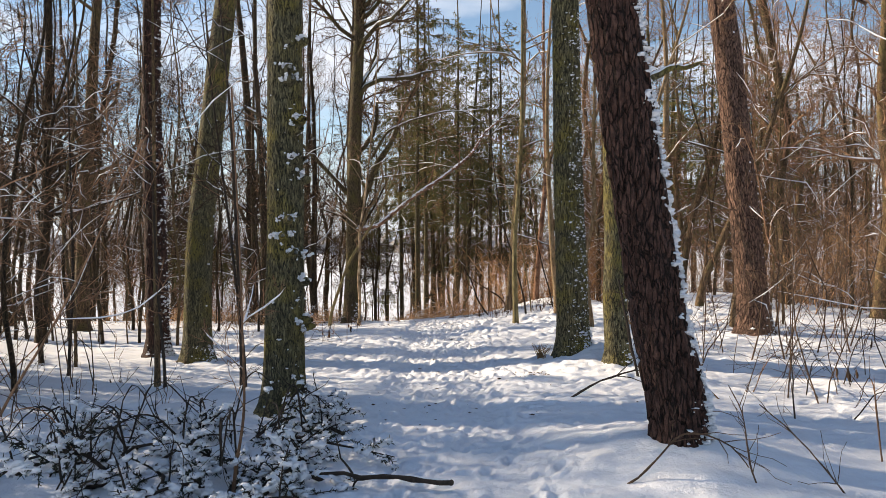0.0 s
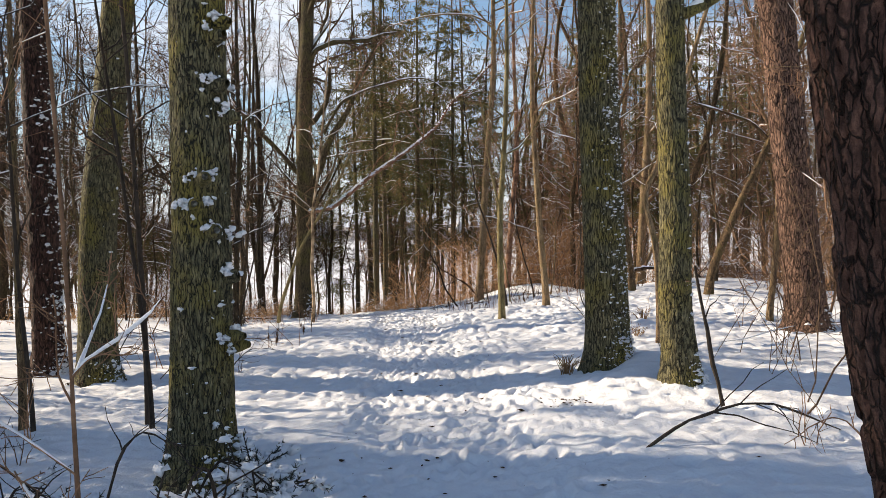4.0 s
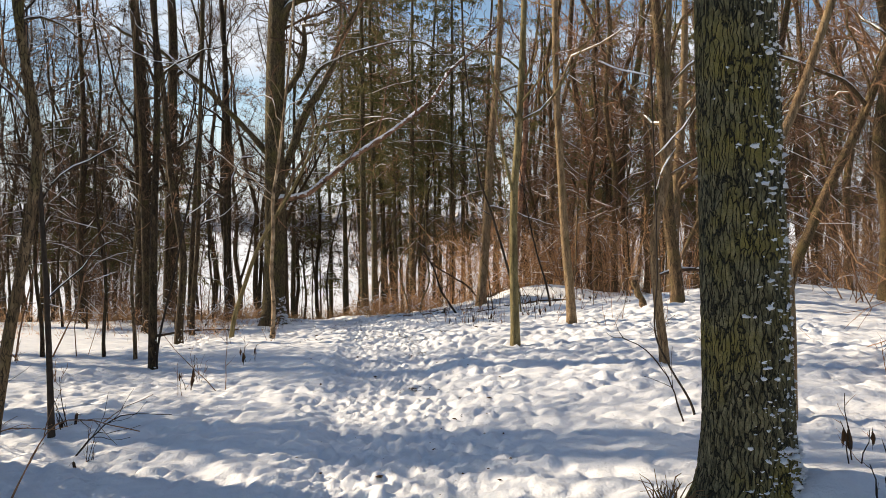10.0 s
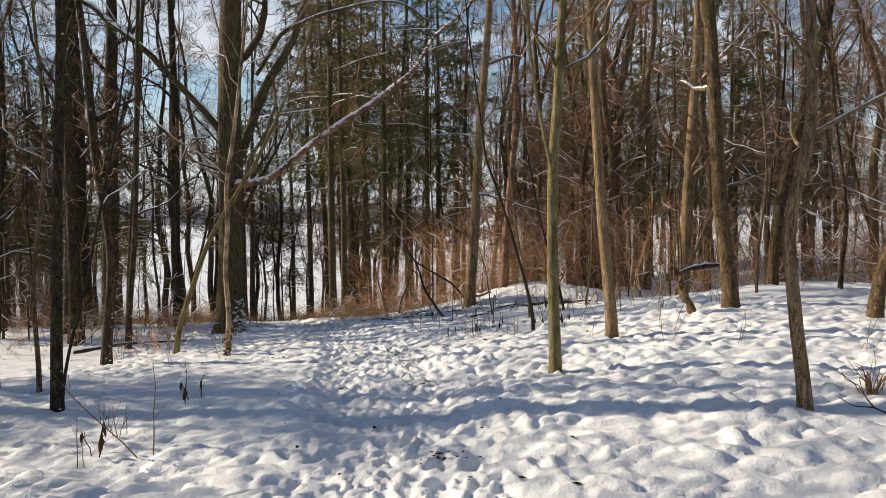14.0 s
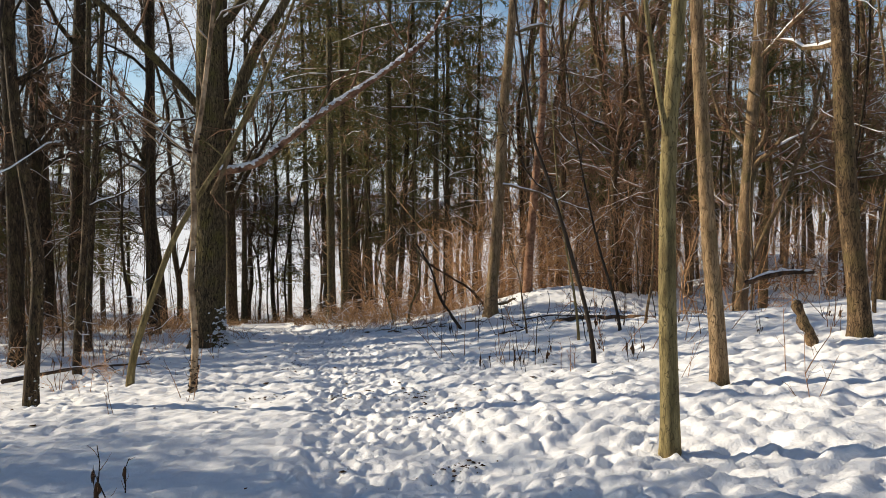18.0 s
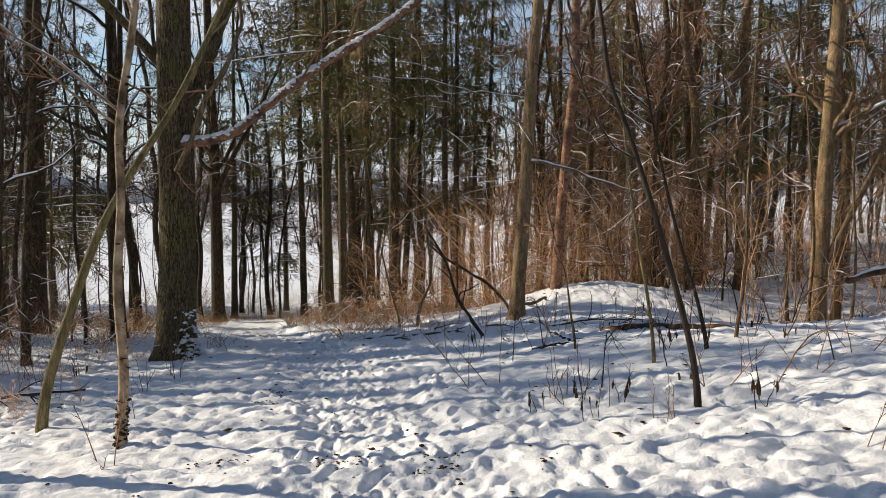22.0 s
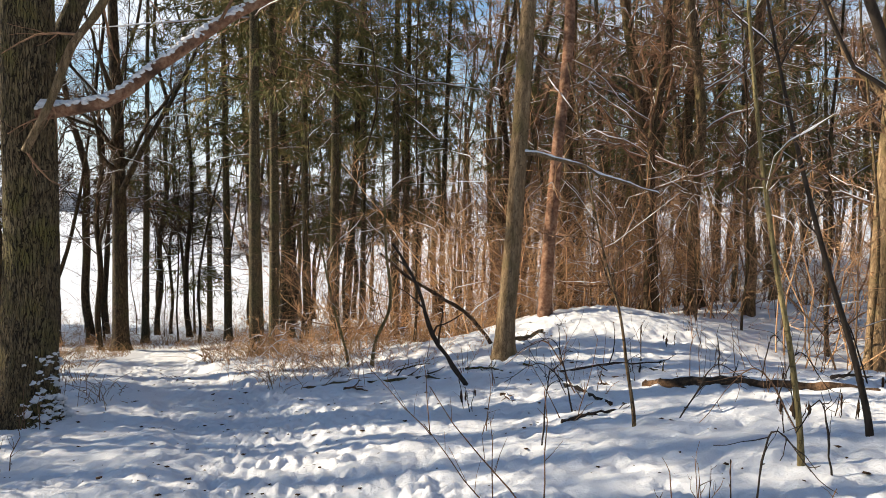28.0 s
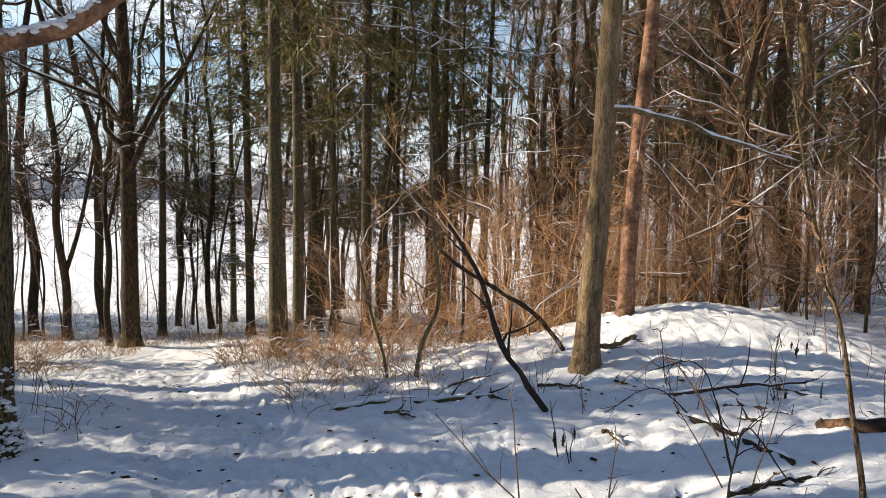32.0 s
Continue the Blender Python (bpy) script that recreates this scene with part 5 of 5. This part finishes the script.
slim_tree("sapling", 1.98, 20.18, [(-0.05, 0.03, 0.39), (-0.11, 0.08, 0.84), (-0.15, 0.09, 0.97)], 0.013, 2.2, GREY, "thin bare sapling on the snowy slope", 71, limbs=4, from_h=0.5, limb_len=(0.25, 0.5), k=9)
slim_tree("sapling", 2.33, 18.92, [(-0.05, 0.04, 0.57), (-0.13, 0.09, 1.07), (-0.24, 0.16, 1.94), (-0.27, 0.2, 2.38)], 0.017, 4.5, BEECH, "thin pale sapling with bare twigs", 72, limbs=6, from_h=0.9, limb_len=(0.4, 0.9), k=9)
slim_tree("sapling", 2.93, 19.09, [(-0.06, 0.05, 0.39), (-0.22, 0.13, 0.98)], 0.02, 3.6, DARK, "dark bent sapling in the snow", 73, limbs=6, from_h=0.3, limb_len=(0.4, 1.0), k=9)
slim_tree("sapling", 3.4, 19.4, [(0.1, 0.05, 0.6), (0.15, 0.13, 1.5)], 0.018, 4.5, GREY, "thin grey sapling in the snow", 74, limbs=6, from_h=0.6, limb_len=(0.4, 1.0), k=9)
slim_tree("sapling", 2.08, 10.55, [(-0.17, 0.03, 0.34), (-0.25, 0.05, 0.51), (-0.25, 0.07, 1.0)], 0.008, 1.7, DARK, "thin dark forked sapling in the snow", 75, limbs=5, from_h=0.3, limb_len=(0.3, 0.6), k=8)
line_thing("bent_twig", [gz(1.95, 10.4, -0.04), gz(1.81, 10.42, 0.34), gz(1.66, 10.43, 0.52), gz(1.52, 10.44, 0.6)], 0.007, 0.003, DARK, "thin dark bent twig in the snow", "twig", 0.0, 14, 6, 76, 5)
slim_tree("young_tree", 0.67, 25.08, [(0.05, 0.01, 0.32), (0.22, 0, 0.73), (0.18, 0.02, 1.6)], 0.024, 4.5, BEECH, "crooked young tree in front of the thicket", 77, limbs=8, from_h=0.4, limb_len=(0.5, 1.4), k=10)
slim_tree("young_tree", 0.38, 25.42, [(-0.18, 0.08, 0.74), (-0.3, 0.16, 1.3)], 0.018, 4.0, BEECH, "thin young tree in front of the thicket", 78, limbs=8, from_h=0.4, limb_len=(0.5, 1.3), k=10)
slim_tree("young_tree", 4.9, 12.1, [(0.09, 0.02, 0.81), (0.15, 0.05, 2.2)], 0.045, 6, TAN, "slim tan young tree beside a pine", 79, from_h=1.6)
slim_tree("oak_tree", 5.6, 15.6, [(0.5, 0.05, 1.4), (1.2, 0.1, 2.8), (1.8, 0.2, 4.4)], 0.08, 9, GREY, "dark leaning tree behind the snowy rise", 80, from_h=2, limb_len=(1, 2.4), k=16,
          extra=[([(1.25, 0.1, 2.9), (0.7, -0.2, 3.2), (0.2, -0.3, 3.35), (-0.5, -0.5, 3.5)], 0.035, 0.015, True)])
slim_tree("oak_tree", 6.3, 18.8, [(0.25, 0.05, 1.8), (0.8, 0.1, 3.6)], 0.09, 10, GREY, "dark leaning tree among brushwood", 81, from_h=2, limb_len=(1, 2.4), k=16)
kinds = [make_shrub(191 + q, h, n, "clump of thin dark-brown stems rising from the snow", STEM, sp, (5, 3), "stem clumps near the pine", 0.1, "shrub") for q, (h, n, sp) in enumerate([(2.8, 7, 0.26), (2.2, 5, 0.3), (3.4, 4, 0.2)])]
plant(kinds, [(3.28, 6.4), (2.84, 7.0), (3.9, 8.4), (3.5, 9.2), (4.6, 7.4), (5.0, 9.0), (-4.1, 6.6), (-5.0, 7.4), (-4.4, 8.3), (5.6, 10.2)], np.random.RandomState(5), (0.9, 1.15))


def weed(seed, height, stalks, leaves):
    """A dead plant: thin stalks, some with shrivelled dark leaves."""
    rng = np.random.RandomState(seed)
    t = thing("weed", (0, 0, 0), "dead brown plant stalks poking out of the snow", "plant", "dead plants in the snow")
    d = rng.normal(0, 0.3, (stalks, 3)) + (0, 0, 1)
    n = 5
    s = np.linspace(0, 1, n)[None, :, None]
    at = np.concatenate([rng.normal(0, 0.05, (stalks, 2)), np.full((stalks, 1), -0.05)], 1)
    P = at[:, None] + d[:, None] * s * height * rng.uniform(0.5, 1, (stalks, 1, 1)) + rng.normal(0, 0.012, (stalks, n, 3)) * s
    for q in range(stalks):
        part("stalk", tubes(P[q:q + 1], np.linspace(0.0045, 0.002, n)[None], 5), DARK if leaves else TWIG, t)
    b = sprout(P, np.full((stalks, n), 0.004), 3, (0.3, 1), (0.2, 0.4), (0.4, 0.9), 0.03, 3, 0.6, rng, 0.2, 0.0018)
    part("spray", tubes(*b, 3), TWIG, t, kind="stuff")
    for q in range(leaves):
        p = P[q % stalks, 2 + q % 3]
        part("leaf", blobs(np.array([p + rng.normal(0, 0.012, 3) - (0, 0, 0.03)]), np.array([[0.012, 0.008, 0.042]]), rng, 0.3), LEAF, t, "shrivelled dark leaf")
    return t


rng = np.random.RandomState(99)
kinds = [weed(201, 0.35, 3, 4), weed(202, 0.5, 4, 0), weed(203, 0.28, 2, 0), weed(204, 0.6, 3, 0), weed(205, 0.4, 5, 2), weed(206, 0.6, 2, 0), weed(207, 0.45, 3, 0)]
spots = [(-2.1, 13.1), (-2.12, 13.6), (-2.2, 12.9), (1.23, 18.06), (1.38, 18.14), (0.91, 19.06), (1.44, 17.75), (0.98, 17.97), (1.7, 17.3), (1.1, 20.8), (1.7, 20.64)]
spots += scatter(rng, 46, (-0.2, 6, 17.5, 25), 0.26, lambda x, y: x > path_x(y) + 0.9)
spots += scatter(rng, 40, (-5.5, 6, 6.5, 18), 0.5, lambda x, y: abs(x - path_x(y)) > 1.0 and (x < -1.0 or x > 2))
spots += scatter(rng, 24, (-5.5, -2.2, 18, 27), 0.4, lambda x, y: x < path_x(y) - 0.8)
plant(kinds, spots, rng, (0.7, 1.2))


def tuft(x, y, seed, height, count):
    rng = np.random.RandomState(seed)
    P = np.zeros((count, 4, 3))
    d = rng.normal(0, 0.35, (count, 2))
    for q, s in enumerate((0, 0.4, 0.75, 1.0)):
        P[:, q, :2] = rng.normal(0, 0.01, (count, 2)) + d * s**1.6 * height * 0.8 + d * 0.06
        P[:, q, 2] = height * rng.uniform(0.7, 1, count) * (s - 0.25 * s**3) - 0.03
    t = thing("grass_tuft", gz(x, y), "tuft of dry straw-brown grass in the snow", "grass")
    part("tussock", tubes(P, np.array([[0.004, 0.004, 0.003, 0.0015]]) * np.ones((count, 1)), 3), GRASS, t, kind="stuff")
    return t


tuft(1.2, 8.8, 1, 0.26, 34)
tuft(3.3, 12.7, 2, 0.3, 30)
tuft(2.6, 10.9, 3, 0.25, 26)

# fallen leaves and bark crumbs trodden into the snow
m = 1700
ly = np.r_[rng.uniform(6, 28, 900), rng.uniform(16.5, 27, 800)]
lx = np.r_[path_x(ly[:900]) + rng.normal(0, 0.6, 900), rng.uniform(-4.5, 4.5, 800)]
centre = [(0.12, 16.97), (-1.23, 19.34), (-1.35, 17.51), (-0.49, 17.37), (0.23, 14.75), (0.13, 17.23), (-1.19, 19.84), (0.99, 7.84), (0.14, 12.45), (-3.1, 26.6), (-2.1, 26.4), (0.3, 16.2)]
for q, (x, y) in enumerate(centre):
    lx[q * 34:q * 34 + 34], ly[q * 34:q * 34 + 34] = x + rng.normal(0, 0.11, 34), y + rng.normal(0, 0.06, 34)


def on_snow(x, y):
    """The height of the snow's surface at places inside the fine part of the ground."""
    i, j = np.searchsorted(gx, x).clip(1, len(gx) - 1), np.searchsorted(gy, y).clip(1, len(gy) - 1)
    return np.maximum(GZ[j, i], GZ[j - 1, i - 1])


s = rng.gamma(1.4, 0.0062, (m, 1)).clip(0.002, 0.026)
s[:34 * len(centre)] = rng.uniform(0.004, 0.017, (34 * len(centre), 1))
leaves = chips(np.stack([lx, ly, on_snow(lx, ly) + 0.004], -1), s * np.concatenate([rng.uniform(0.6, 1.4, (m, 2)), rng.uniform(0.2, 0.4, (m, 1))], 1), rng)
tagged(new("leaf_litter", mesh_of("leaf_litter", *leaves, LEAF)), "dark dead leaves and bark crumbs on the snow", "leaves", kind="stuff")

# copper leaves still hanging in the thicket
m = 1500
lx, ly = rng.uniform(0.5, 7, m), rng.uniform(25.5, 31, m)
lx[:380], ly[:380] = rng.normal(8.2, 0.8, 380), rng.normal(22.5, 0.8, 380)
lz = land(lx, ly) + 0.3 + rng.gamma(2.0, 0.5, m)
leaves = chips(np.stack([lx, ly, lz], -1), rng.uniform(0.012, 0.03, (m, 1)) * np.array([[1, 1, 0.35]]), rng)
tagged(new("hanging_leaves", mesh_of("hanging_leaves", *leaves, COPPER)), "copper-brown dry leaves hanging in the thicket", "leaves", kind="stuff")


# ---- the heap of cut conifer boughs beside the first oak ----
def bough(seed, length, label="cut conifer bough with dark needles, weighed down by snow"):
    rng = np.random.RandomState(seed)
    t = thing("conifer_bough", (0, 0, 0), label, "branch", "heap of cut boughs")
    p = smooth_path([(0, 0, 0.1), (length * 0.35, rng.normal(0, 0.05), 0.22), (length * 0.7, rng.normal(0, 0.08), 0.16), (length, rng.normal(0, 0.1), 0.02)], 10)[None]
    q = np.linspace(0.016, 0.004, 10)[None]
    part("stem", tubes(p, q, 6), DARK, t)
    a = sprout(p, q, 20, (0.15, 1.0), (0.18, 0.42), (0.5, 1.0), -0.06, 4, 0.6, rng, 0.16, 0.003)
    part("spray", tubes(*a, 4), DARK, t, kind="stuff")
    b = sprout(*a, 36, (0.05, 1.0), (0.016, 0.04), (0.6, 1.2), -0.02, 2, 0.8, rng, 0.15, 0.002, True)
    part("foliage", tubes(b[0], b[1] * 0 + np.array([0.0036, 0.0014]), 3), BOUGH, t, "dark needles", "stuff")
    m = 110
    i, j = rng.randint(0, len(a[0]), m), rng.randint(0, 3, m)
    at = a[0][i, j] + (a[0][i, j + 1] - a[0][i, j]) * rng.rand(m, 1) + rng.normal(0, 0.012, (m, 3)) + (0, 0, 0.012)
    part("snow", blobs(at, rng.gamma(2.0, 0.011, (m, 1)).clip(0.006, 0.055) * (1, 1, 0.5), rng, 0.4), SNOW, t, "loose snow on the needles", "stuff")
    return t


rng = np.random.RandomState(55)
kinds = [bough(301, 1.0), bough(302, 1.3), bough(303, 0.8)]
used = set()
for n in range(40):
    x, y = rng.normal(-1.75, 0.9), rng.normal(5.45, 0.5)
    x, y = min(max(x, -3.6), -0.8), min(max(y - 0.25, 4.45), 6.1)
    mtx = pose(x, y, ground_z(x, y) + rng.uniform(-0.24, -0.1), rng.normal(0, 10), rng.normal(0, 8), rng.uniform(0, 360))
    ob = kinds[n % 3]
    if n % 3 in used:
        ob = copy_thing(ob, mtx)
    used.add(n % 3)
    ob.matrix_basis = mtx
for n in range(18):
    x, y, a = rng.uniform(-3.2, -0.7), rng.uniform(4.8, 5.9), rng.uniform(0, 6.3)
    d = rng.uniform(0.4, 0.8)
    line_thing("fallen_branch", [gz(x, y, 0.0), (x + 0.4 * d * math.cos(a), y + 0.4 * d * math.sin(a), ground_z(x, y) + rng.uniform(0.25, 0.5)), (x + d * math.cos(a), y + d * math.sin(a), ground_z(x, y) + rng.uniform(0.05, 0.3))],
               0.009, 0.004, DARK, "thin dark twig arching out of the bough heap", "branch", 0.0, 12, 6, 400 + n, 7, "twigs in the bough heap")
slim_tree("sapling", -1.35, 4.6, [(0.06, 0.02, 0.5), (0.05, 0.03, 1.0)], 0.011, 1.8, TWIG, "thin bare sapling rising from the bough heap", 91, limbs=5, from_h=0.3, limb_len=(0.25, 0.5), k=7)
slim_tree("sapling", -3.4, 5.2, [(0.2, 0.02, 0.5), (0.5, 0.03, 1.0)], 0.012, 2.4, TWIG, "thin leaning sapling beside the bough heap", 92, limbs=7, from_h=0.2, limb_len=(0.4, 0.9), k=7)


line_thing("arching_twig", [(1.0, 4.3, 0.02), (1.22, 4.3, 0.2), (1.48, 4.32, 0.42), (1.75, 4.33, 0.33), (1.96, 4.35, 0.03)], 0.0075, 0.0035, STEM, "long thin twig arching over the snow before the pine", "twig", 0.0, 18, 6, 701, 9)
line_thing("arching_twig", [(1.88, 4.15, 0.0), (1.8, 4.2, 0.3), (1.78, 4.22, 0.52), (1.7, 4.25, 0.72)], 0.0065, 0.003, STEM, "thin forked twig standing in the snow", "twig", 0.0, 14, 6, 702, 8)
line_thing("arching_twig", [(2.4, 4.1, 0.0), (2.2, 4.15, 0.28), (2.0, 4.2, 0.5), (1.86, 4.2, 0.62)], 0.0065, 0.003, STEM, "thin leaning twig standing in the snow", "twig", 0.0, 14, 6, 703, 8)


# thin twigs that arch out of the snow, and broken branches half sunk in it
rng = np.random.RandomState(123)
spots = scatter(rng, 20, (0.9, 5.0, 17.2, 24.0), 0.4, lambda x, y: x > path_x(y) + 1.0)
spots += scatter(rng, 9, (-3.8, -1.5, 3.8, 5.4), 0.3) + scatter(rng, 9, (2.3, 4.0, 4.6, 7.4), 0.35) + scatter(rng, 8, (-4.5, -1.9, 8.0, 13.0), 0.5)
for n, (x, y) in enumerate(spots):
    a, d, h = rng.uniform(0, 6.3), rng.uniform(0.35, 0.9), rng.uniform(0.2, 0.6)
    far = gz(x + d * math.cos(a), y + d * math.sin(a), h * rng.uniform(0.1, 0.9))
    mid = gz(x + 0.45 * d * math.cos(a), y + 0.45 * d * math.sin(a), h)
    line_thing("arching_twig", [gz(x, y, -0.03), mid, far], 0.0065, 0.0025, DARK if n % 3 else TWIG, "thin bare twig arching out of the snow", "twig", 0.0, 14, 6, 500 + n, 6, "arching twigs in the snow")
spots = scatter(rng, 11, (1.6, 4.6, 20.3, 24.2), 0.5) + [(0.2, 23.6), (-0.2, 24.3), (0.9, 24.4)]
for n, (x, y) in enumerate(spots):
    a, d = rng.normal(-0.5, 0.6), rng.uniform(0.25, 0.6)
    line_thing("fallen_branch", [gz(x, y, -0.012), gz(x + 0.5 * d * math.cos(a), y + 0.5 * d * math.sin(a) + rng.normal(0, 0.05), 0.012), gz(x + d * math.cos(a), y + d * math.sin(a), -0.008)],
               rng.uniform(0.012, 0.026), 0.008, (DARK, OLD_OAK, WOOD)[n % 3], "short rotten branch sunk in the snow", "branch", 0.5, 16, 7, 600 + n, 5, "rotten branches on the mound")
